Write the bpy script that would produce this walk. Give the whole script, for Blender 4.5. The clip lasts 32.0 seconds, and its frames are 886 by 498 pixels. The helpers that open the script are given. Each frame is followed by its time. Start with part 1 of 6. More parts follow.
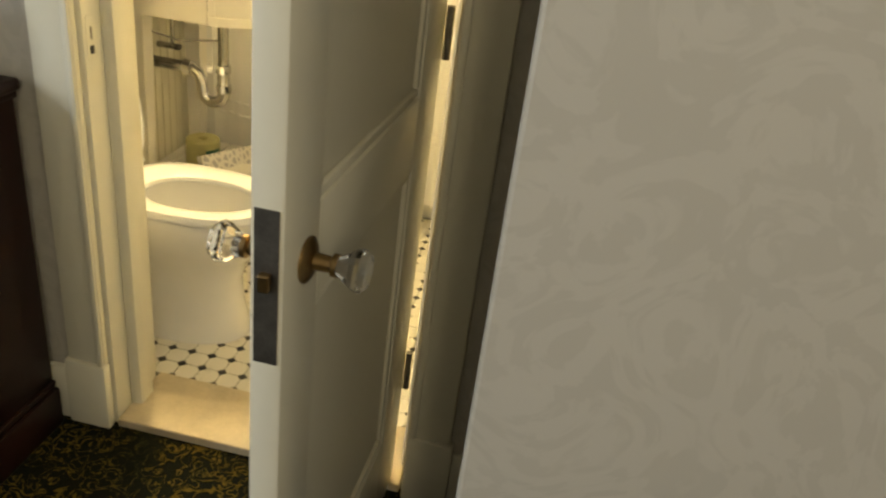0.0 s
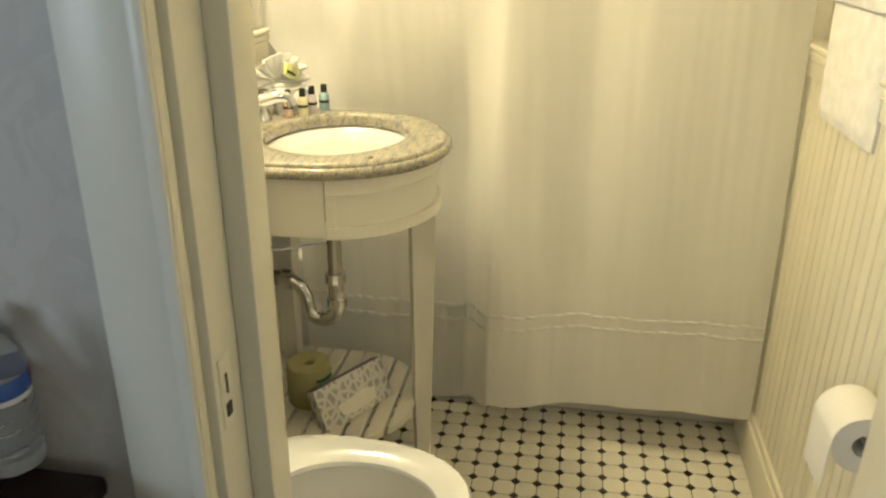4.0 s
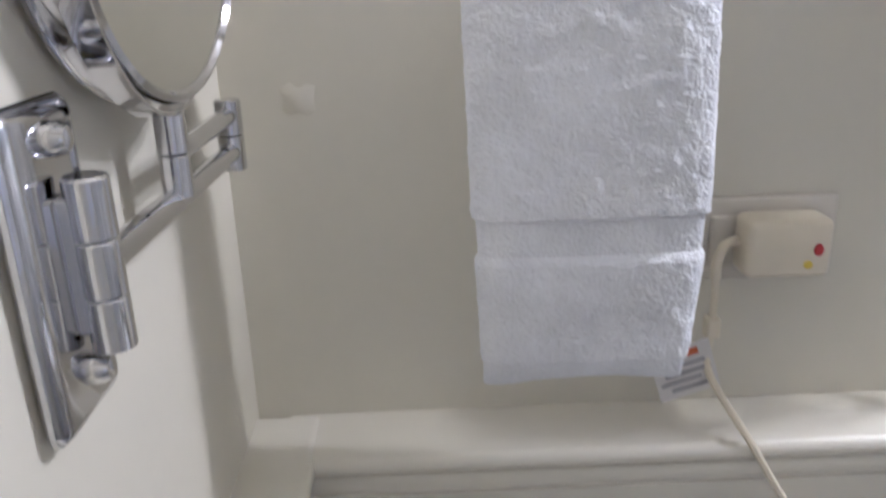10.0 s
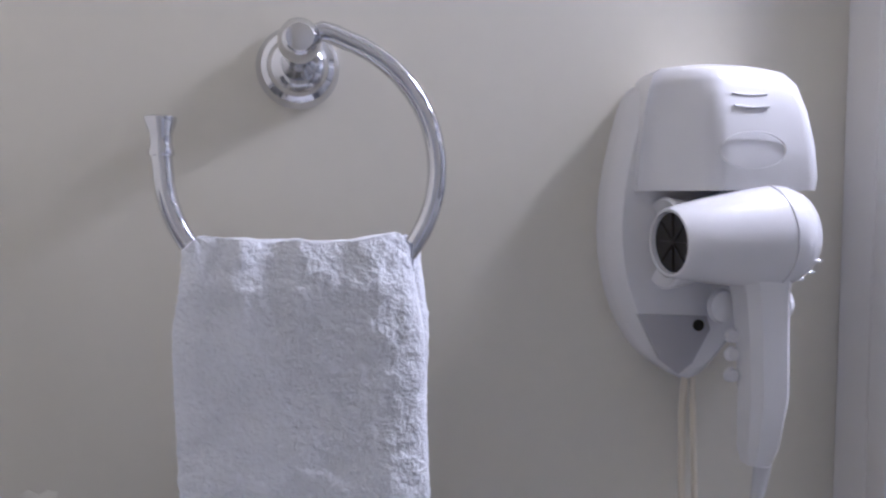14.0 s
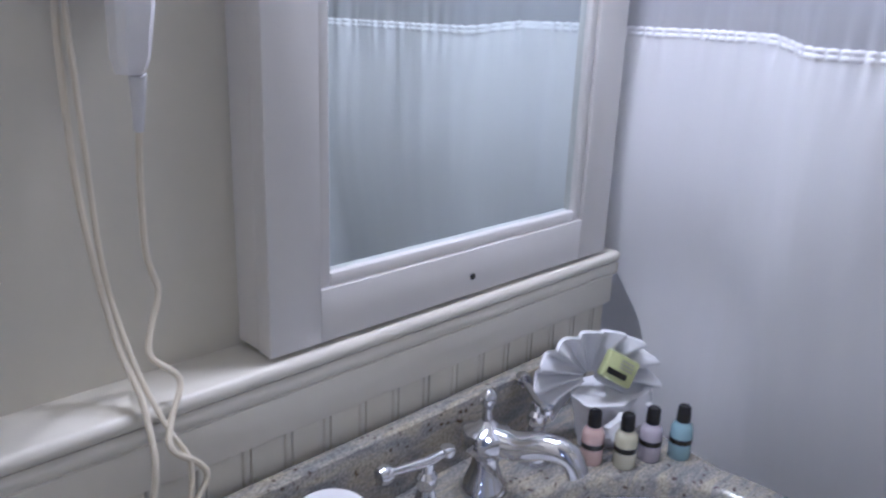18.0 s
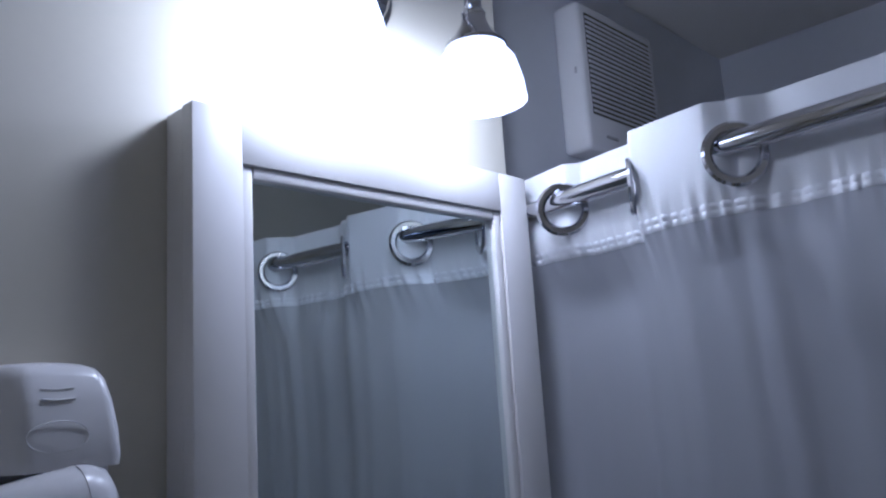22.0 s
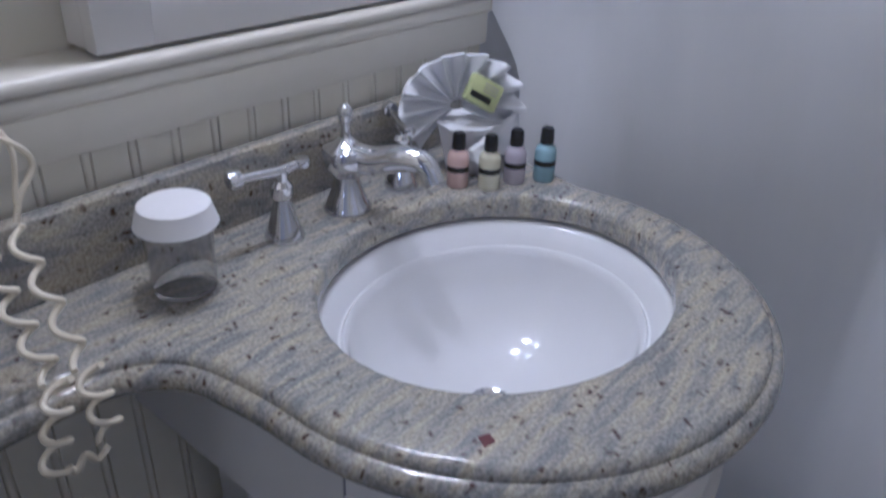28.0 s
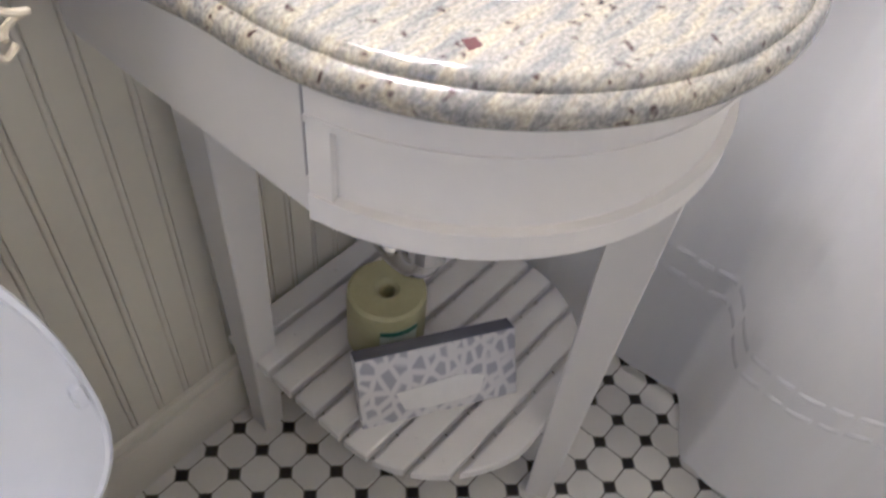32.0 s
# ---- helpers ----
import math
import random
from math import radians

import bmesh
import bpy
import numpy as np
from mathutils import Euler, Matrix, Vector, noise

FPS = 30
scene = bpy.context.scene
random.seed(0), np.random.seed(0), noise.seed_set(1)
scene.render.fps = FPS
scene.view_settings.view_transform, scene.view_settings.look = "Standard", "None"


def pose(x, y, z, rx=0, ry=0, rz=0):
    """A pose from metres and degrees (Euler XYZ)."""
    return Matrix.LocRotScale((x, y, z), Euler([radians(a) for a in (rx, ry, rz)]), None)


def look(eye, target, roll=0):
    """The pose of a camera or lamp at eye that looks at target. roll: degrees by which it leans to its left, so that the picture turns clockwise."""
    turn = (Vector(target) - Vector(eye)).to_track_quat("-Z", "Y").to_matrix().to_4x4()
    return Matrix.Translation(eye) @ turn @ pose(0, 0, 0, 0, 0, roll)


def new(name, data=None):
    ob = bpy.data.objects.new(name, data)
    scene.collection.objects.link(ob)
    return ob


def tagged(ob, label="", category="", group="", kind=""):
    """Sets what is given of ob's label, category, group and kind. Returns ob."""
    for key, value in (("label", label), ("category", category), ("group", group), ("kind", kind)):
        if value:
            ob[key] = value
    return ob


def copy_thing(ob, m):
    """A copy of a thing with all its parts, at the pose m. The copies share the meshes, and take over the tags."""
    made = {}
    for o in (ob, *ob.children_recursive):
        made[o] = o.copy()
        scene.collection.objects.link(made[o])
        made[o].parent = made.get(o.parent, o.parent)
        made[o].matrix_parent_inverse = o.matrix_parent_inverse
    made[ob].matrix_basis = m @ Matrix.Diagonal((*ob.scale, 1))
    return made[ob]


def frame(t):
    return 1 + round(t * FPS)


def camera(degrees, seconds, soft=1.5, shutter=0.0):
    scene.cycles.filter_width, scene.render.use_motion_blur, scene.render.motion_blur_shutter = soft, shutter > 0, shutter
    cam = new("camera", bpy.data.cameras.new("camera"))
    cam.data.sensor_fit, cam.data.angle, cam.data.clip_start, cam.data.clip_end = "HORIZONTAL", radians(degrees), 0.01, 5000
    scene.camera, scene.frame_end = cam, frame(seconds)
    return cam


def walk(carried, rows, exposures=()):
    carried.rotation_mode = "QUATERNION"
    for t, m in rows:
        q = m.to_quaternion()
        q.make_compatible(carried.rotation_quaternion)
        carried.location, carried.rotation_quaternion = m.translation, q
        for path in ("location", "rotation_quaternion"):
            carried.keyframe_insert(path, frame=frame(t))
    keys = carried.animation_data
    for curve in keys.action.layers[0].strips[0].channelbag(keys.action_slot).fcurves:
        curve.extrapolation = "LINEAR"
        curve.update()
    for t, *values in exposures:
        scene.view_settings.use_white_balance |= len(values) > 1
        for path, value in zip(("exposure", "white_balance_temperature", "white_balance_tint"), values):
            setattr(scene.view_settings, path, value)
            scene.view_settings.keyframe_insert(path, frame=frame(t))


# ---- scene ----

# ---- the camera and its walk ----
LENS = 59.56
PATH = [
    (0, (-2.086, -1.297, 1.275), (-0.325, -1.06, 0.358), 7.7),
    (0.5, (-2.117, -1.233, 1.284), (-0.35, -0.908, 0.406), 6.0),
    (1, (-2.064, -1.112, 1.268), (-0.303, -0.719, 0.405), 6.2),
    (1.5, (-1.966, -0.993, 1.271), (-0.206, -0.623, 0.395), 5.4),
    (2, (-1.9, -0.888, 1.299), (-0.09, -0.597, 0.499), 4.5),
    (2.5, (-1.899, -0.767, 1.333), (-0.066, -0.405, 0.619), 2.3),
    (3, (-1.846, -0.736, 1.329), (0.001, -0.41, 0.635), 2.7),
    (3.5, (-1.643, -0.751, 1.332), (0.211, -0.472, 0.633), 0.6),
    (5.5, (-0.881, -0.699, 1.251), (0.584, -0.397, -0.077), 6.7),
    (6, (-0.758, -0.652, 1.193), (0.53, -0.427, -0.32), 12.7),
    (6.5, (-0.691, -0.628, 1.163), (0.453, -0.43, -0.465), 17.0),
    (7, (-0.59, -0.566, 1.151), (0.422, -0.047, -0.494), 15.6),
    (7.5, (-0.545, -0.528, 1.171), (0.328, 0.325, -0.414), 11.5),
    (8, (-0.533, -0.515, 1.192), (0.127, 0.645, -0.297), 9.3),
    (8.5, (-0.608, -0.505, 1.202), (0.149, 0.92, 0.019), 8.3),
    (9, (-0.529, -0.43, 1.374), (-0.111, 1.038, 0.082), 5.7),
    (9.5, (-0.510, -0.458, 1.387), (-0.311, 1.287, 0.430), -1.6),
    (10, (-0.506, -0.420, 1.403), (-0.457, 1.461, 0.726), -1.6),
    (10.5, (-0.492, -0.378, 1.425), (-0.605, 1.538, 0.864), -1.8),
    (11, (-0.454, -0.378, 1.446), (-1.043, 1.473, 0.968), -1.4),
    (11.5, (-0.418, -0.396, 1.467), (-1.067, 1.448, 1.042), -0.1),
    (12, (-0.395, -0.412, 1.479), (-0.893, 1.495, 1.142), 1.1),
    (12.5, (-0.415, -0.416, 1.488), (-0.631, 1.554, 1.218), 1.0),
    (13, (-0.439, -0.410, 1.512), (-0.407, 1.579, 1.301), 0.4),
    (13.5, (-0.437, -0.417, 1.527), (-0.194, 1.564, 1.394), 0.3),
    (15.5, (-0.389, -0.443, 1.451), (0.191, 1.418, 1.003), -1.1),
    (16, (-0.391, -0.438, 1.413), (0.253, 1.342, 0.767), 0.3),
    (16.5, (-0.388, -0.441, 1.369), (0.31, 1.263, 0.588), 1.3),
    (17, (-0.383, -0.47, 1.36), (0.395, 1.169, 0.517), 1.3),
    (17.5, (-0.365, -0.486, 1.383), (0.772, 0.986, 0.648), 2.2),
    (18, (-0.352, -0.498, 1.396), (1.004, 0.845, 0.795), 2.2),
    (18.5, (-0.342, -0.516, 1.409), (1.086, 0.796, 0.917), 1.6),
    (19, (-0.326, -0.533, 1.425), (1.124, 0.788, 1.034), 0.5),
    (19.5, (-0.322, -0.53, 1.47), (1.149, 0.794, 1.178), 0.9),
    (20, (-0.328, -0.508, 1.522), (1.163, 0.814, 1.347), -0.2),
    (20.5, (-0.344, -0.514, 1.504), (1.158, 0.805, 1.563), -4.0),
    (21, (-0.33, -0.574, 1.533), (1.096, 0.817, 1.716), -1.3),
    (21.5, (-0.334, -0.594, 1.57), (1.091, 0.787, 1.822), -3.4),
    (22, (-0.364, -0.611, 1.562), (1.055, 0.751, 1.923), -3.7),
    (22.5, (-0.369, -0.61, 1.552), (1.024, 0.76, 1.979), -3.7),
    (23, (-0.373, -0.613, 1.531), (1.002, 0.805, 1.845), -2.2),
    (23.5, (-0.36, -0.603, 1.512), (1.014, 0.835, 1.726), -1.5),
    (24, (-0.346, -0.608, 1.488), (1.024, 0.848, 1.567), -0.9),
    (24.5, (-0.329, -0.612, 1.447), (1.032, 0.853, 1.418), -2.2),
    (25, (-0.314, -0.588, 1.417), (1.074, 0.843, 1.247), -2.2),
    (25.5, (-0.313, -0.588, 1.394), (1.11, 0.777, 1.057), -0.9),
    (27.5, (-0.315, -0.604, 1.319), (1.084, 0.589, 0.531), 1.2),
    (28, (-0.325, -0.593, 1.283), (1.024, 0.516, 0.308), 2.3),
    (28.5, (-0.335, -0.593, 1.241), (0.951, 0.391, 0.068), 5.1),
    (29, (-0.338, -0.595, 1.217), (0.903, 0.321, -0.057), 5.6),
    (29.5, (-0.345, -0.593, 1.198), (0.843, 0.264, -0.164), 6.4),
    (30, (-0.35, -0.591, 1.179), (0.775, 0.204, -0.271), 6.9),
    (30.5, (-0.355, -0.585, 1.159), (0.675, 0.133, -0.398), 7.3),
    (31, (-0.35, -0.582, 1.153), (0.606, 0.083, -0.473), 7.0),
    (31.5, (-0.336, -0.582, 1.153), (0.641, 0.103, -0.452), 6.7),
    (32, (-0.298, -0.586, 1.162), (0.767, 0.197, -0.339), 6.6),
]
SHADE_X, SHADE_Y = (0.094, 0.316), -0.036

# exposure and white balance: stops, kelvin, tint
EXPOSURES = [(0.0, 0.4, 7200, 8), (1.0, 0.6, 7000, 2), (1.5, 0.3, 6400, 4), (2.5, -0.1, 6000, 7), (3.5, -0.3, 5900, 7), (5.5, -0.45, 5310, 5), (7.0, -0.6, 4870, 5), (8.0, -0.4, 4600, 12), (9.0, -0.6, 4320, 24), (10.0, -1.28, 4030, 32),
             (12.0, -1.62, 3980, 37), (13.0, -1.88, 3930, 38), (16.0, -1.55, 3920, 36), (17.0, -1.5, 3980, 36), (18.0, -1.65, 3870, 35), (19.0, -1.98, 3830, 34), (20.0, -2.3, 3770, 34), (21.0, -2.85, 3670, 33), (22.0, -3.65, 3670, 33),
             (23.0, -3.9, 3690, 33), (24.0, -3.0, 3700, 33), (25.0, -2.35, 3790, 34), (25.5, -2.2, 3800, 34), (27.5, -1.8, 3850, 34), (28.5, -1.75, 3850, 34), (29.0, -1.2, 3910, 34), (30.0, -0.35, 4080, 34), (31.0, -0.05, 4220, 36), (32.0, -0.15, 4270, 33)]
cam = camera(LENS, 32.0, soft=2.2, shutter=0.3)
walk(cam, [(t, look(eye, target, roll)) for t, eye, target, roll in PATH], EXPOSURES)

# ---- light ----
world = bpy.data.worlds.new("world")
scene.world = world
world.use_nodes = True
_bg = world.node_tree.nodes["Background"]
_sky = world.node_tree.nodes.new("ShaderNodeTexSky")
_sky.sky_type, _sky.sun_disc = "NISHITA", False
_sky.sun_elevation, _sky.sun_rotation = radians(30), radians(200)
world.node_tree.links.new(_sky.outputs[0], _bg.inputs[0])
_bg.inputs[1].default_value = 0.1


def lamp(name, kind, m, energy, color, size=0.1, size_y=None):
    data = bpy.data.lights.new(name, kind)
    data.energy, data.color = energy, color
    if kind == "AREA":
        data.size = size
        if size_y:
            data.shape, data.size_y = "RECTANGLE", size_y
    elif kind == "POINT":
        data.shadow_soft_size = size
    ob = new(name, data)
    ob.matrix_world = m
    return ob


WARM = (1.0, 0.75, 0.33)
# bulbs inside the two glass shades over the cabinet
for _x in SHADE_X:
    lamp("bulb_light", "POINT", pose(_x, SHADE_Y, 1.936), 27.0, WARM, 0.022)
# daylight of the bedroom window in the side wall
lamp("window_light", "AREA", look((-2.9, 1.84, 1.55), (-1.6, -1.2, 1.0)), 68, (0.82, 0.91, 1.0), 1.5, 1.5)
# unseen fill light added behind where the walk begins, brightening the bedroom walls
lamp("bedroom_fill_light", "POINT", pose(-3.3, -1.7, 1.75), 21, (1.0, 0.88, 0.64), 0.12)


# ---- helpers of this place ----
def part(name, bm, material, parent=None, label="", smooth=False):
    """One mesh from a bmesh in world coordinates, under a thing or a part."""
    base = Vector((0, 0, 0))
    p = parent
    while p is not None:
        base += p.location
        p = p.parent
    bmesh.ops.translate(bm, verts=bm.verts, vec=-base)
    bmesh.ops.recalc_face_normals(bm, faces=bm.faces)
    me = bpy.data.meshes.new(name)
    bm.to_mesh(me)
    bm.free()
    me.materials.append(material)
    if smooth:
        for f in me.polygons:
            f.use_smooth = True
        me.set_sharp_from_angle(angle=radians(38))
    ob = new(name, me)
    ob.parent = parent
    if label:
        ob["label"] = label
    return ob


def thing(name, loc, label, category, group="", kind=""):
    ob = new(name)
    ob.location = loc
    ob.empty_display_size = 0.05
    return tagged(ob, label, category, group, kind)


def structure(name, bm, material, label="", category="", smooth=False):
    return tagged(part(name, bm, material, None, "", smooth), label, category, "", "structure")


def box(x0, x1, y0, y1, z0, z1, bevel=0.0, seg=2, bm=None):
    b = bmesh.new()
    bmesh.ops.create_cube(b, size=1)
    bmesh.ops.scale(b, vec=(abs(x1 - x0), abs(y1 - y0), abs(z1 - z0)), verts=b.verts)
    bmesh.ops.translate(b, vec=((x0 + x1) / 2, (y0 + y1) / 2, (z0 + z1) / 2), verts=b.verts)
    if bevel:
        bmesh.ops.bevel(b, geom=list(b.edges), offset=bevel, segments=seg, profile=0.5, affect="EDGES")
    return join(bm, b)


def join(bm, b):
    if bm is None:
        return b
    me = bpy.data.meshes.new("tmp")
    b.to_mesh(me)
    b.free()
    bm.from_mesh(me)
    bpy.data.meshes.remove(me)
    return bm


def moved(bm, m):
    bmesh.ops.transform(bm, matrix=m, verts=bm.verts)
    return bm


def lathe(profile, seg=32, closed=False, bm=None, sx=1.0, sy=1.0):
    """Turns (radius, z) pairs about the z axis."""
    b = bmesh.new()
    rings = []
    for r, z in profile:
        if r < 1e-6:
            rings.append([b.verts.new((0, 0, z))])
        else:
            rings.append([b.verts.new((r * sx * math.cos(2 * math.pi * i / seg), r * sy * math.sin(2 * math.pi * i / seg), z)) for i in range(seg)])
    if closed:
        rings.append(rings[0])
    for a, c in zip(rings, rings[1:]):
        for i in range(seg):
            j = (i + 1) % seg
            if len(a) == 1 and len(c) == 1:
                continue
            if len(a) == 1:
                b.faces.new((a[0], c[i], c[j]))
            elif len(c) == 1:
                b.faces.new((a[i], a[j], c[0]))
            else:
                b.faces.new((a[i], a[j], c[j], c[i]))
    return join(bm, b)


def tube(points, r, seg=10, bm=None, caps=True):
    """A round bar along points; r may be a number or one for each point."""
    pts = [Vector(p) for p in points]
    b = bmesh.new()
    up = None
    rings = []
    for i, p in enumerate(pts):
        d = (pts[min(i + 1, len(pts) - 1)] - pts[max(i - 1, 0)]).normalized()
        if up is None:
            up = Vector((0, 0, 1)) if abs(d.z) < 0.9 else Vector((1, 0, 0))
        side = d.cross(up).normalized()
        up = side.cross(d).normalized()
        rr = r[i] if isinstance(r, (list, tuple)) else r
        rings.append([b.verts.new(p + rr * (math.cos(2 * math.pi * k / seg) * side + math.sin(2 * math.pi * k / seg) * up)) for k in range(seg)])
    for a, c in zip(rings, rings[1:]):
        for k in range(seg):
            b.faces.new((a[k], a[(k + 1) % seg], c[(k + 1) % seg], c[k]))
    if caps:
        b.faces.new(rings[0])
        b.faces.new(rings[-1])
    return join(bm, b)


def smooth_path(points, n=6):
    """A Catmull-Rom curve through the points."""
    p = [Vector(v) for v in points]
    p = [2 * p[0] - p[1]] + p + [2 * p[-1] - p[-2]]
    out = []
    for a, b, c, d in zip(p, p[1:], p[2:], p[3:]):
        for i in range(n):
            t = i / n
            out.append(0.5 * (2 * b + (c - a) * t + (2 * a - 5 * b + 4 * c - d) * t * t + (3 * b - a - 3 * c + d) * t ** 3))
    out.append(p[-2])
    return out


def prism(outline, z0, z1, bevel=0.0, seg=3, bm=None, bottom=True):
    """A slab from a closed outline of (x, y), its long edges rounded."""
    b = bmesh.new()
    vs = [b.verts.new((x, y, z0)) for x, y in outline]
    f = b.faces.new(vs)
    r = bmesh.ops.extrude_face_region(b, geom=[f])
    bmesh.ops.translate(b, vec=(0, 0, z1 - z0), verts=[v for v in r["geom"] if isinstance(v, bmesh.types.BMVert)])
    if bevel:
        es = [e for e in b.edges if abs(e.verts[0].co.z - e.verts[1].co.z) < 1e-6 and (bottom or e.verts[0].co.z > (z0 + z1) / 2)]
        bmesh.ops.bevel(b, geom=es, offset=bevel, segments=seg, profile=0.5, affect="EDGES")
    return join(bm, b)


def loft(rings, bm=None, cap0=True, cap1=True, closed=True):
    """Skins rings of points of the same count."""
    b = bmesh.new()
    vs = [[b.verts.new(p) for p in ring] for ring in rings]
    n = len(vs[0])
    for a, c in zip(vs, vs[1:]):
        for k in range(n if closed else n - 1):
            b.faces.new((a[k], a[(k + 1) % n], c[(k + 1) % n], c[k]))
    if closed and cap0:
        b.faces.new(vs[0])
    if closed and cap1:
        b.faces.new(vs[-1])
    return join(bm, b)


def egg(cx, cy, rx, back, front, n=40, power=2.2):
    """An egg outline: half-width rx, reaching back (+y) and front (-y) from the centre."""
    out = []
    for i in range(n):
        a = 2 * math.pi * i / n
        c, s = math.cos(a), math.sin(a)
        x = rx * math.copysign(abs(c) ** (2 / power), c)
        y = (back if s > 0 else front) * math.copysign(abs(s) ** (2 / power), s)
        out.append((cx + x, cy + y))
    return out


# ---- materials ----
def material(name, color, rough=0.5, metal=0.0, var=0.06, scale=8.0, fine=120.0, bump=0.05, spec=0.5, coat=0.0, trans=0.0, dirt=0.0, per_piece=0.0):
    """A surface with variation at two scales and fine relief, in object space metres."""
    m = bpy.data.materials.new(name)
    m.use_nodes = True
    nt = m.node_tree
    n, l = nt.nodes, nt.links
    bsdf = n["Principled BSDF"]
    tc = n.new("ShaderNodeTexCoord")
    big = n.new("ShaderNodeTexNoise")
    big.inputs["Scale"].default_value, big.inputs["Detail"].default_value = scale, 5
    small = n.new("ShaderNodeTexNoise")
    small.inputs["Scale"].default_value, small.inputs["Detail"].default_value = fine, 3
    l.new(tc.outputs["Object"], big.inputs["Vector"])
    l.new(tc.outputs["Object"], small.inputs["Vector"])
    add = n.new("ShaderNodeMath")
    add.operation = "MULTIPLY_ADD"
    l.new(small.outputs[0], add.inputs[0])
    add.inputs[1].default_value = 0.35
    l.new(big.outputs[0], add.inputs[2])
    ramp = n.new("ShaderNodeMapRange")
    ramp.inputs["From Min"].default_value, ramp.inputs["From Max"].default_value = 0.35, 1.0
    ramp.inputs["To Min"].default_value, ramp.inputs["To Max"].default_value = 1 - var, 1 + var * 0.6
    l.new(add.outputs[0], ramp.inputs["Value"])
    mul = n.new("ShaderNodeMix")
    mul.data_type, mul.blend_type = "RGBA", "MULTIPLY"
    mul.inputs[0].default_value = 1.0
    mul.inputs[6].default_value = (*color, 1)
    last = ramp.outputs[0]
    if per_piece:
        info = n.new("ShaderNodeObjectInfo")
        pr = n.new("ShaderNodeMapRange")
        pr.inputs["To Min"].default_value, pr.inputs["To Max"].default_value = 1 - per_piece, 1 + per_piece * 0.5
        l.new(info.outputs["Random"], pr.inputs["Value"])
        mm = n.new("ShaderNodeMath")
        mm.operation = "MULTIPLY"
        l.new(ramp.outputs[0], mm.inputs[0])
        l.new(pr.outputs[0], mm.inputs[1])
        last = mm.outputs[0]
    l.new(last, mul.inputs[7])
    l.new(mul.outputs[2], bsdf.inputs["Base Color"])
    rr = n.new("ShaderNodeMapRange")
    rr.inputs["To Min"].default_value, rr.inputs["To Max"].default_value = max(0.02, rough - 0.12 * min(1, rough * 2)), min(1, rough + 0.1 * min(1, rough * 2))
    l.new(big.outputs[0], rr.inputs["Value"])
    l.new(rr.outputs[0], bsdf.inputs["Roughness"])
    bsdf.inputs["Metallic"].default_value = metal
    bsdf.inputs["Specular IOR Level"].default_value = spec
    bsdf.inputs["Coat Weight"].default_value = coat
    bsdf.inputs["Coat Roughness"].default_value = 0.08
    bsdf.inputs["Transmission Weight"].default_value = trans
    if bump:
        bp = n.new("ShaderNodeBump")
        bp.inputs["Strength"].default_value = bump
        bp.inputs["Distance"].default_value = 0.002
        l.new(add.outputs[0], bp.inputs["Height"])
        l.new(bp.outputs[0], bsdf.inputs["Normal"])
    return m



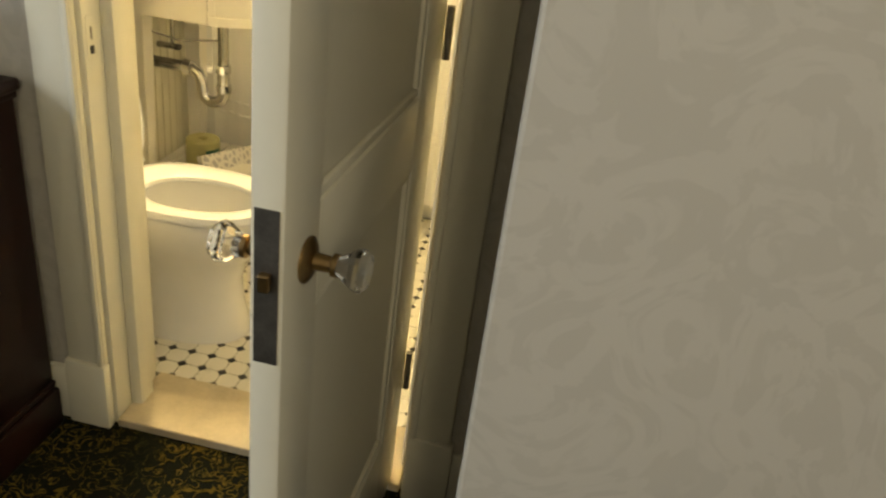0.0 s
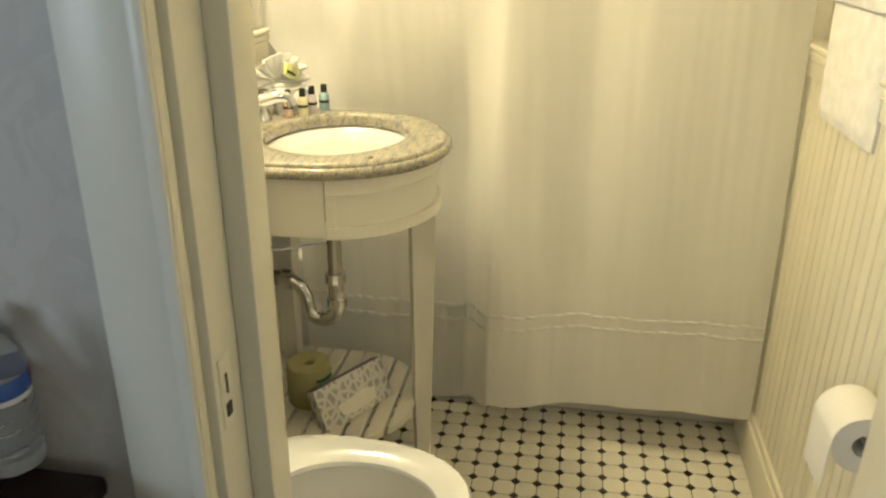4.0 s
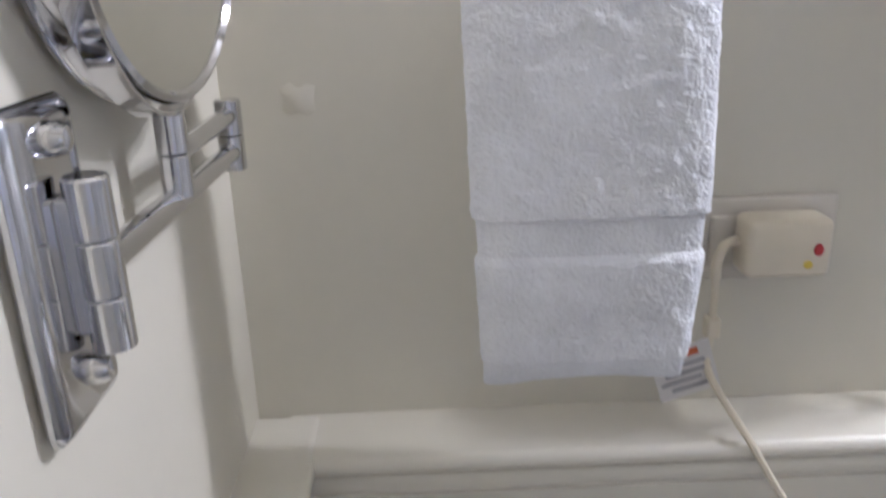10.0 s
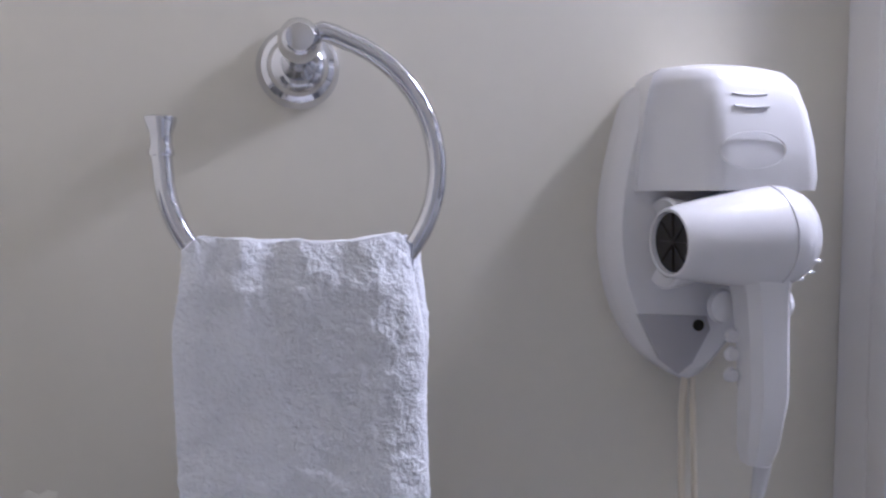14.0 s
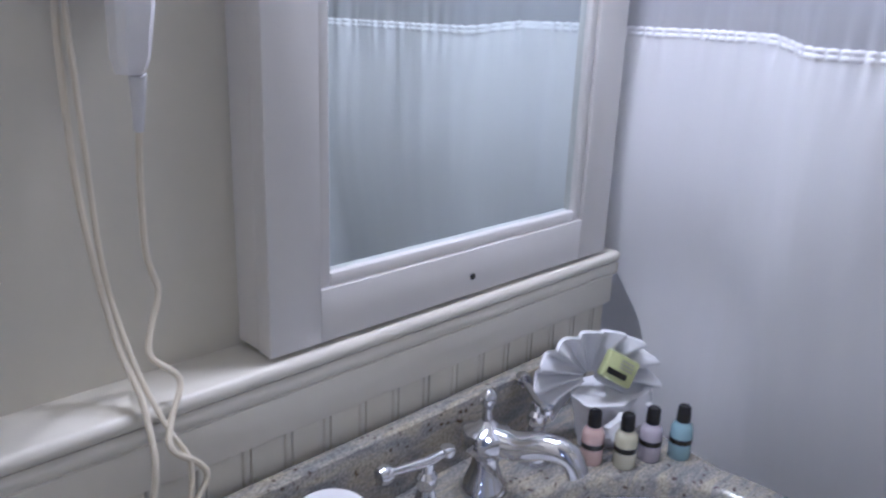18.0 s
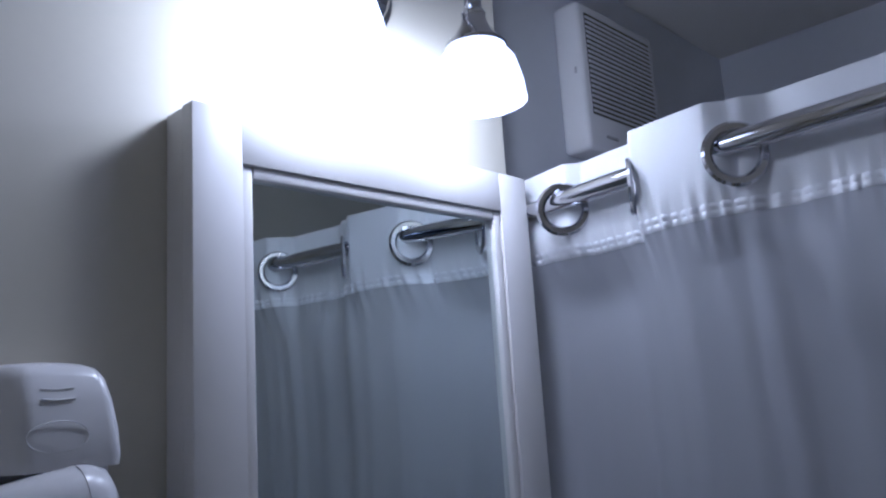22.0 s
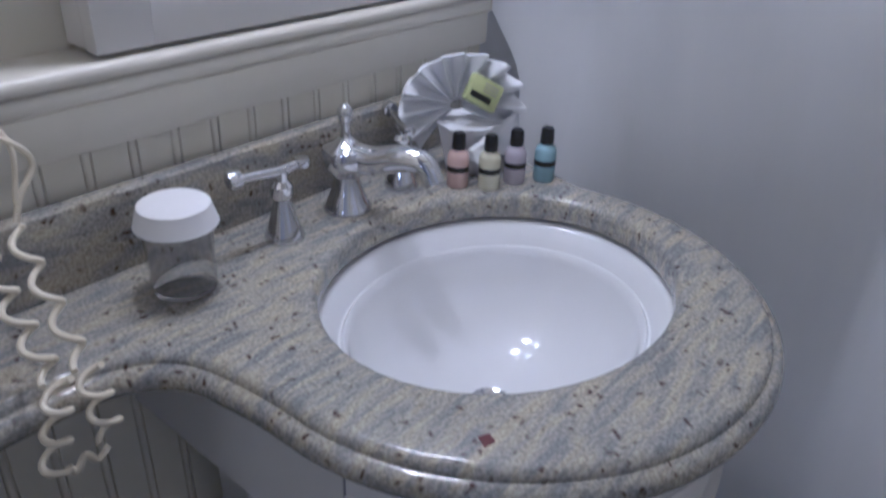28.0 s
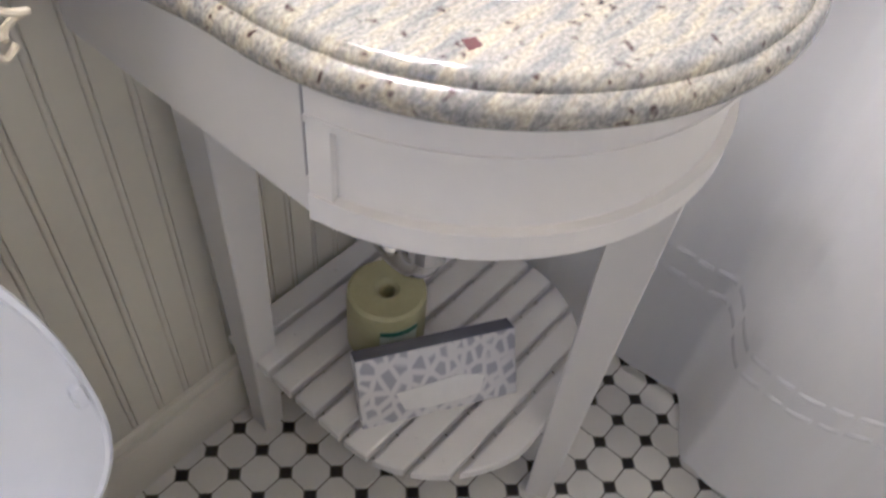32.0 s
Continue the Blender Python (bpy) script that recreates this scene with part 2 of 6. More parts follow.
def granite_material():
    """Pale grey-gold stone with streaks along one way and dark specks."""
    m = bpy.data.materials.new("granite")
    m.use_nodes = True
    nt = m.node_tree
    n, l = nt.nodes, nt.links
    bsdf = n["Principled BSDF"]
    tc = n.new("ShaderNodeTexCoord")
    mp = n.new("ShaderNodeMapping")
    mp.inputs["Rotation"].default_value = (0, 0, radians(38))
    mp.inputs["Scale"].default_value = (1.0, 5.0, 3.0)
    l.new(tc.outputs["Object"], mp.inputs["Vector"])
    streak = n.new("ShaderNodeTexNoise")
    streak.inputs["Scale"].default_value, streak.inputs["Detail"].default_value, streak.inputs["Distortion"].default_value = 20, 12, 0.6
    l.new(mp.outputs[0], streak.inputs["Vector"])
    r1 = n.new("ShaderNodeValToRGB")
    e = r1.color_ramp.elements
    e[0].position, e[0].color = 0.36, (0.255, 0.255, 0.255, 1)
    e[1].position, e[1].color = 0.64, (0.45, 0.41, 0.31, 1)
    k = r1.color_ramp.elements.new(0.48)
    k.color = (0.355, 0.342, 0.305, 1)
    l.new(streak.outputs[0], r1.inputs[0])
    grain = n.new("ShaderNodeTexNoise")
    grain.inputs["Scale"].default_value, grain.inputs["Detail"].default_value = 330, 6
    l.new(tc.outputs["Object"], grain.inputs["Vector"])
    r2 = n.new("ShaderNodeValToRGB")
    r2.color_ramp.elements[0].position, r2.color_ramp.elements[0].color = 0.36, (0.66, 0.66, 0.67, 1)
    r2.color_ramp.elements[1].position, r2.color_ramp.elements[1].color = 0.64, (1.14, 1.13, 1.09, 1)
    l.new(grain.outputs[0], r2.inputs[0])
    mul = n.new("ShaderNodeMix")
    mul.data_type, mul.blend_type = "RGBA", "MULTIPLY"
    mul.inputs[0].default_value = 1
    l.new(r1.outputs[0], mul.inputs[6])
    l.new(r2.outputs[0], mul.inputs[7])
    vor = n.new("ShaderNodeTexVoronoi")
    vor.inputs["Scale"].default_value = 115
    warp = n.new("ShaderNodeTexNoise")
    warp.inputs["Scale"].default_value = 60
    l.new(tc.outputs["Object"], warp.inputs["Vector"])
    wa = n.new("ShaderNodeMix")
    wa.data_type = "RGBA"
    wa.inputs[0].default_value = 0.02
    l.new(tc.outputs["Object"], wa.inputs[6])
    l.new(warp.outputs[1], wa.inputs[7])
    l.new(wa.outputs[2], vor.inputs["Vector"])
    r3 = n.new("ShaderNodeValToRGB")
    r3.color_ramp.elements[0].position, r3.color_ramp.elements[0].color = 0.10, (1, 1, 1, 1)
    r3.color_ramp.elements[1].position, r3.color_ramp.elements[1].color = 0.40, (0, 0, 0, 1)
    l.new(vor.outputs["Distance"], r3.inputs[0])
    sp = n.new("ShaderNodeSeparateColor")
    l.new(vor.outputs["Color"], sp.inputs[0])
    gt = n.new("ShaderNodeMath")
    gt.operation = "GREATER_THAN"
    gt.inputs[1].default_value = 0.70
    l.new(sp.outputs[0], gt.inputs[0])
    mm = n.new("ShaderNodeMath")
    mm.operation = "MULTIPLY"
    l.new(r3.outputs[0], mm.inputs[0])
    l.new(gt.outputs[0], mm.inputs[1])
    mix = n.new("ShaderNodeMix")
    mix.data_type = "RGBA"
    l.new(mm.outputs[0], mix.inputs[0])
    l.new(mul.outputs[2], mix.inputs[6])
    mix.inputs[7].default_value = (0.055, 0.030, 0.028, 1)
    l.new(mix.outputs[2], bsdf.inputs["Base Color"])
    bsdf.inputs["Roughness"].default_value = 0.13
    bsdf.inputs["Coat Weight"].default_value = 0.3
    return m


def carpet_material():
    """Dark patterned carpet with small gold flowers."""
    m = bpy.data.materials.new("carpet")
    m.use_nodes = True
    nt = m.node_tree
    n, l = nt.nodes, nt.links
    bsdf = n["Principled BSDF"]
    tc = n.new("ShaderNodeTexCoord")
    curl = n.new("ShaderNodeTexNoise")
    curl.inputs["Scale"].default_value, curl.inputs["Detail"].default_value, curl.inputs["Distortion"].default_value = 26, 2, 1.6
    l.new(tc.outputs["Object"], curl.inputs["Vector"])
    off = n.new("ShaderNodeMath")
    off.operation = "SUBTRACT"
    off.inputs[1].default_value = 0.5
    l.new(curl.outputs[0], off.inputs[0])
    line = n.new("ShaderNodeMath")
    line.operation = "ABSOLUTE"
    l.new(off.outputs[0], line.inputs[0])
    area = n.new("ShaderNodeTexNoise")
    area.inputs["Scale"].default_value = 7
    l.new(tc.outputs["Object"], area.inputs["Vector"])
    sub = n.new("ShaderNodeMath")
    sub.operation = "MULTIPLY_ADD"
    l.new(area.outputs[0], sub.inputs[0])
    sub.inputs[1].default_value = -0.10
    l.new(line.outputs[0], sub.inputs[2])
    r = n.new("ShaderNodeValToRGB")
    r.color_ramp.elements[0].position, r.color_ramp.elements[0].color = 0.0, (0.10, 0.07, 0.012, 1)
    r.color_ramp.elements[1].position, r.color_ramp.elements[1].color = 0.022, (0.0055, 0.007, 0.004, 1)
    k = r.color_ramp.elements.new(0.008)
    k.color = (0.034, 0.031, 0.007, 1)
    shift = n.new("ShaderNodeMath")
    shift.operation = "ADD"
    shift.inputs[1].default_value = 0.040
    l.new(sub.outputs[0], shift.inputs[0])
    l.new(shift.outputs[0], r.inputs[0])
    l.new(r.outputs[0], bsdf.inputs["Base Color"])
    bsdf.inputs["Roughness"].default_value = 0.95
    bsdf.inputs["Specular IOR Level"].default_value = 0.1
    pile = n.new("ShaderNodeTexNoise")
    pile.inputs["Scale"].default_value = 420
    l.new(tc.outputs["Object"], pile.inputs["Vector"])
    bp = n.new("ShaderNodeBump")
    bp.inputs["Strength"].default_value, bp.inputs["Distance"].default_value = 0.8, 0.004
    l.new(pile.outputs[0], bp.inputs["Height"])
    l.new(bp.outputs[0], bsdf.inputs["Normal"])
    return m


def wallpaper_material():
    """Pale damask wallpaper, large soft leaf shapes a shade apart."""
    m = bpy.data.materials.new("wallpaper")
    m.use_nodes = True
    nt = m.node_tree
    n, l = nt.nodes, nt.links
    bsdf = n["Principled BSDF"]
    tc = n.new("ShaderNodeTexCoord")
    wv = n.new("ShaderNodeTexNoise")
    wv.inputs["Scale"].default_value, wv.inputs["Detail"].default_value, wv.inputs["Distortion"].default_value = 7, 3, 4.5
    l.new(tc.outputs["Object"], wv.inputs["Vector"])
    r = n.new("ShaderNodeValToRGB")
    r.color_ramp.elements[0].position, r.color_ramp.elements[0].color = 0.450, (0.485, 0.460, 0.415, 1)
    r.color_ramp.elements[1].position, r.color_ramp.elements[1].color = 0.525, (0.525, 0.498, 0.452, 1)
    l.new(wv.outputs[0], r.inputs[0])
    l.new(r.outputs[0], bsdf.inputs["Base Color"])
    r2 = n.new("ShaderNodeMapRange")
    r2.inputs["From Min"].default_value, r2.inputs["From Max"].default_value = 0.46, 0.54
    r2.inputs["To Min"].default_value, r2.inputs["To Max"].default_value = 0.50, 0.60
    l.new(wv.outputs[0], r2.inputs["Value"])
    l.new(r2.outputs[0], bsdf.inputs["Roughness"])
    return m


def fabric_material(name, color, sheer):
    """Woven cloth that lets light through; sheer: how much of it is open weave."""
    m = bpy.data.materials.new(name)
    m.use_nodes = True
    nt = m.node_tree
    n, l = nt.nodes, nt.links
    bsdf = n["Principled BSDF"]
    out = n["Material Output"]
    tc = n.new("ShaderNodeTexCoord")
    fold = n.new("ShaderNodeTexNoise")
    fold.inputs["Scale"].default_value, fold.inputs["Detail"].default_value = 11, 5
    mp = n.new("ShaderNodeMapping")
    mp.inputs["Scale"].default_value = (1, 1, 0.10)
    l.new(tc.outputs["Object"], mp.inputs["Vector"])
    l.new(mp.outputs[0], fold.inputs["Vector"])
    weave = n.new("ShaderNodeTexNoise")
    weave.inputs["Scale"].default_value = 500
    l.new(tc.outputs["Object"], weave.inputs["Vector"])
    mr = n.new("ShaderNodeMapRange")
    mr.inputs["To Min"].default_value, mr.inputs["To Max"].default_value = 0.90, 1.05
    l.new(fold.outputs[0], mr.inputs["Value"])
    mul = n.new("ShaderNodeMix")
    mul.data_type, mul.blend_type = "RGBA", "MULTIPLY"
    mul.inputs[0].default_value = 1
    mul.inputs[6].default_value = (*color, 1)
    l.new(mr.outputs[0], mul.inputs[7])
    l.new(mul.outputs[2], bsdf.inputs["Base Color"])
    bsdf.inputs["Roughness"].default_value = 0.55
    bsdf.inputs["Sheen Weight"].default_value = 0.2
    bp = n.new("ShaderNodeBump")
    bp.inputs["Strength"].default_value, bp.inputs["Distance"].default_value = 0.50, 0.008
    l.new(fold.outputs[0], bp.inputs["Height"])
    l.new(bp.outputs[0], bsdf.inputs["Normal"])
    tr = n.new("ShaderNodeBsdfTranslucent")
    l.new(mul.outputs[2], tr.inputs[0])
    mix = n.new("ShaderNodeMixShader")
    mix.inputs[0].default_value = 0.33 if sheer else 0.24
    l.new(bsdf.outputs[0], mix.inputs[1])
    l.new(tr.outputs[0], mix.inputs[2])
    if sheer:
        clear = n.new("ShaderNodeBsdfTransparent")
        mix2 = n.new("ShaderNodeMixShader")
        mix2.inputs[0].default_value = sheer
        l.new(mix.outputs[0], mix2.inputs[1])
        l.new(clear.outputs[0], mix2.inputs[2])
        l.new(mix2.outputs[0], out.inputs[0])
    else:
        l.new(mix.outputs[0], out.inputs[0])
    return m


def glass_material(name, color=(1, 1, 1), rough=0.02, ior=1.45):
    m = bpy.data.materials.new(name)
    m.use_nodes = True
    b = m.node_tree.nodes["Principled BSDF"]
    b.inputs["Base Color"].default_value = (*color, 1)
    b.inputs["Roughness"].default_value = rough
    b.inputs["IOR"].default_value = ior
    b.inputs["Transmission Weight"].default_value = 1
    return m


def terry_material():
    m = material("terry_cloth", (0.86, 0.865, 0.89), 0.95, 0, 0.14, 30, 430, 1.0, 0.1)
    for nd in m.node_tree.nodes:
        if nd.type == "BUMP":
            nd.inputs["Distance"].default_value = 0.004
    return m


M_PAINT = material("cream_gloss_paint", (0.76, 0.73, 0.62), 0.32, 0, 0.05, 3, 60, 0.04)
M_BEAD = material("cream_beadboard_paint", (0.74, 0.71, 0.59), 0.36, 0, 0.06, 4, 70, 0.06, per_piece=0.05)
M_WALL = material("cream_wall_paint", (0.69, 0.66, 0.545), 0.55, 0, 0.04, 2.5, 90, 0.12)
M_CEIL = material("ceiling_paint", (0.70, 0.68, 0.62), 0.8, 0, 0.04, 2, 50, 0.1)
M_TUBWALL = material("grey_tub_wall_paint", (0.72, 0.73, 0.76), 0.45, 0, 0.05, 2, 60, 0.06)
M_CAB = material("white_satin_cabinet_paint", (0.76, 0.74, 0.70), 0.35, 0, 0.03, 3, 80, 0.04)
M_TILE = material("white_matt_tile", (0.76, 0.74, 0.68), 0.30, 0, 0.06, 20, 160, 0.05, per_piece=0.07)
M_DOT = material("black_tile", (0.018, 0.017, 0.016), 0.30, 0, 0.2, 30, 160, 0.05)
M_GROUT = material("grey_grout", (0.17, 0.155, 0.13), 0.9, 0, 0.2, 25, 200, 0.4)
M_GRANITE = granite_material()
M_CHINA = material("white_porcelain", (0.83, 0.83, 0.84), 0.08, 0, 0.02, 4, 30, 0.0, coat=0.6)
M_SEAT = material("white_seat_plastic", (0.82, 0.845, 0.91), 0.09, 0, 0.02, 4, 40, 0.0)
M_CHROME = material("chrome", (0.68, 0.68, 0.70), 0.07, 1, 0.03, 10, 100, 0.0)
M_DULLCHROME = material("dull_chrome_pipe", (0.46, 0.45, 0.43), 0.22, 1, 0.25, 20, 150, 0.05)
M_BRASS = material("aged_brass", (0.30, 0.20, 0.09), 0.35, 1, 0.35, 30, 200, 0.1)
M_LATCH = material("worn_dark_steel", (0.16, 0.15, 0.14), 0.45, 0.8, 0.4, 40, 250, 0.2)
M_WOOD = material("dark_mahogany", (0.014, 0.005, 0.004), 0.36, 0, 0.35, 6, 40, 0.05, 0.25)
M_CARPET = carpet_material()
M_PAPER = wallpaper_material()
M_MARBLE = material("worn_marble_sill", (0.55, 0.47, 0.34), 0.4, 0, 0.25, 14, 90, 0.1)
M_CLOTH = fabric_material("white_curtain_cloth", (0.93, 0.93, 0.94), 0.0)
M_SHEER = fabric_material("sheer_curtain_cloth", (0.86, 0.87, 0.91), 0.50)
M_TERRY = terry_material()
M_IVORY = material("ivory_plastic", (0.72, 0.66, 0.50), 0.35, 0, 0.05, 20, 100, 0.0)
M_WHITEPL = material("white_plastic", (0.78, 0.77, 0.76), 0.25, 0, 0.03, 10, 100, 0.0)
M_GREYPL = material("grey_plastic", (0.42, 0.41, 0.42), 0.4, 0, 0.05, 20, 100, 0.0)
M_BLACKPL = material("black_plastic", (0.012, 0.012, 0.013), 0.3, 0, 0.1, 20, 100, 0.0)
M_GLASS = glass_material("clear_glass")
def mirror_material(name, color):
    m = bpy.data.materials.new(name)
    m.use_nodes = True
    p = m.node_tree.nodes["Principled BSDF"]
    p.inputs["Base Color"].default_value = (*color, 1)
    p.inputs["Metallic"].default_value, p.inputs["Roughness"].default_value = 1, 0.008
    return m


M_MIRROR = mirror_material("mirror_silver", (0.80, 0.86, 0.86))
M_ROUND = mirror_material("magnifying_mirror_silver", (0.90, 0.90, 0.87))


# ---- the setting ----
P = 0.056           # floor tile pitch
WALL_Y = 0.08       # upper face of the vanity wall
BEAD_Y = 0.034      # face of its wainscot
DOOR_X = -0.632      # inner upper face of the door wall
BEAD_X = -0.606
OUT_X = -0.800      # bedroom face of the door wall
RIGHT_Y = -1.325    # upper face of the wall opposite
BEAD_R = -1.285
FAR_X = 1.54        # wall behind the tub
CEIL = 2.37
LEDGE = 1.097
JAMB_L, JAMB_R = -0.415, -1.10   # door opening
DOOR_H = 2.03

structure("wall_north", box(OUT_X, 0.50, WALL_Y, 0.20, -0.02, CEIL), M_WALL, "cream painted upper wall above the ledge", "wall")
structure("wall_east", box(FAR_X, 1.66, -1.44, 0.20, -0.02, CEIL), M_TUBWALL, "grey wall behind the tub", "wall")
structure("wall_south", box(OUT_X, FAR_X, -1.44, RIGHT_Y, -0.02, CEIL), M_WALL, "cream painted wall above the wainscot", "wall")
TUB_Y = 0.17
structure("wall_tub_end", box(0.50, FAR_X, TUB_Y, 0.20, -0.02, CEIL), M_TUBWALL, "grey painted wall at the end of the tub", "wall")
structure("wall_west", box(OUT_X, DOOR_X, JAMB_L + 0.03, WALL_Y, -0.02, CEIL), M_WALL, "painted wall beside the doorway", "wall")
structure("wall_west_south", box(OUT_X, DOOR_X, RIGHT_Y, JAMB_R - 0.03, -0.02, CEIL), M_WALL, "painted wall on the hinge side", "wall")
structure("wall_over_door", box(OUT_X, DOOR_X, JAMB_R - 0.03, JAMB_L + 0.03, DOOR_H + 0.03, CEIL), M_WALL, "painted wall over the doorway", "wall")
structure("ceiling", box(OUT_X, 1.66, -1.44, 0.20, CEIL, CEIL + 0.1), M_CEIL, "flat painted bathroom ceiling", "ceiling")
# bedroom
structure("wall_bedroom", box(OUT_X - 0.004, OUT_X, JAMB_L + 0.03, 1.9, -0.02, 2.5), M_PAPER, "pale damask wallpaper beside the doorway", "wall")
structure("wall_bedroom_over", box(OUT_X - 0.004, OUT_X, -1.27, JAMB_L + 0.03, DOOR_H + 0.03, 2.5), M_PAPER, "pale wallpaper over the doorway", "wall")
structure("wall_bedroom_hinge", box(OUT_X - 0.004, OUT_X, -1.27, JAMB_R - 0.03, -0.02, DOOR_H + 0.03), M_PAPER, "pale wallpaper on the hinge side", "wall")
structure("wall_bedroom_backing", box(OUT_X, DOOR_X, WALL_Y + 0.121, 1.9, -0.02, 2.5), M_PAPER, "", "wall")
structure("wall_closet", box(-1.375, OUT_X - 0.004, -2.6, -1.258, -0.02, 2.5, 0.006), M_PAPER, "projecting wall corner with pale damask wallpaper", "wall")
structure("wall_bedroom_back", box(-5.1, -5.0, -2.7, 2.0, -0.02, 2.5), M_PAPER, "", "wall")
structure("wall_bedroom_left", box(-5.0, OUT_X, 1.9, 2.0, -0.02, 2.5), M_PAPER, "", "wall")
structure("wall_bedroom_right", box(-5.0, OUT_X, -2.7, -2.6, -0.02, 2.5), M_PAPER, "", "wall")
structure("ceiling_bedroom", box(-5.1, OUT_X, -2.7, 2.0, 2.5, 2.6), M_CEIL, "", "ceiling")
structure("floor_bedroom", box(-5.1, OUT_X + 0.02, -2.7, 2.0, -0.08, -0.016), M_CARPET, "dark carpet with a small gold flower pattern", "carpet")
structure("floor", box(-0.70, FAR_X, RIGHT_Y, 0.17, -0.06, -0.002), M_GROUT, "octagon tile floor with grey grout", "floor")
structure("door_sill", box(OUT_X - 0.010, -0.615, JAMB_R + 0.002, JAMB_L - 0.002, -0.05, 0.004, 0.004), M_MARBLE, "worn pale marble door sill", "sill")


def door_frame():
    f = thing("door_frame", (-0.69, JAMB_L, 0), "cream painted wooden door frame, chipped at the edges", "door frame")
    f["kind"] = "structure"
    for nm, y0, y1 in (("jamb", JAMB_L, JAMB_L + 0.03), ("jamb", JAMB_R - 0.03, JAMB_R)):
        part(nm, box(OUT_X - 0.001, DOOR_X + 0.001, y0, y1, -0.016, DOOR_H, 0.003), M_PAINT, f, smooth=True)
    part("head_jamb", box(OUT_X - 0.001, DOOR_X + 0.001, JAMB_R - 0.03, JAMB_L + 0.03, DOOR_H, DOOR_H + 0.03, 0.003), M_PAINT, f)
    # stops, against which the door closes
    part("stop", box(-0.745, -0.690, JAMB_L - 0.027, JAMB_L, -0.01, DOOR_H, 0.004), M_PAINT, f, smooth=True)
    part("stop", box(-0.745, -0.690, JAMB_R, JAMB_R + 0.014, -0.01, DOOR_H, 0.004), M_PAINT, f, smooth=True)
    # casing, bedroom side
    for s, y in ((1, JAMB_L), (-1, JAMB_R)):
        a, b = sorted((y + s * 0.008, y + s * 0.098))
        part("casing", box(OUT_X - 0.022, OUT_X - 0.004, a, b, 0.16, DOOR_H + 0.09, 0.005), M_PAINT, f, smooth=True)
        a2, b2 = sorted((y + s * 0.008, y + s * 0.024))
        part("casing_bead", box(OUT_X - 0.030, OUT_X - 0.022, a2, b2, 0.16, DOOR_H + 0.02, 0.004), M_PAINT, f, smooth=True)
        a, b = sorted((y + s * 0.006, y + s * 0.106))
        part("plinth_block", box(OUT_X - 0.030, OUT_X - 0.004, a, b, -0.016, 0.16, 0.006), M_PAINT, f, smooth=True)
        # casing, bathroom side
        a, b = sorted((y + s * 0.008, y + s * 0.085))
        part("casing", box(DOOR_X, DOOR_X + 0.02, a, b, 0.0, DOOR_H + 0.08, 0.005), M_PAINT, f, smooth=True)
    plate = part("strike_plate", box(-0.792, -0.766, JAMB_L - 0.0015, JAMB_L + 0.001, 0.845, 0.925), M_PAINT, f, "strike plate painted over")
    part("strike_hole", box(-0.785, -0.774, JAMB_L - 0.003, JAMB_L, 0.855, 0.870), M_BLACKPL, plate)
    part("strike_slot", box(-0.781, -0.778, JAMB_L - 0.003, JAMB_L, 0.882, 0.905), M_LATCH, plate)
    return f


door_frame()


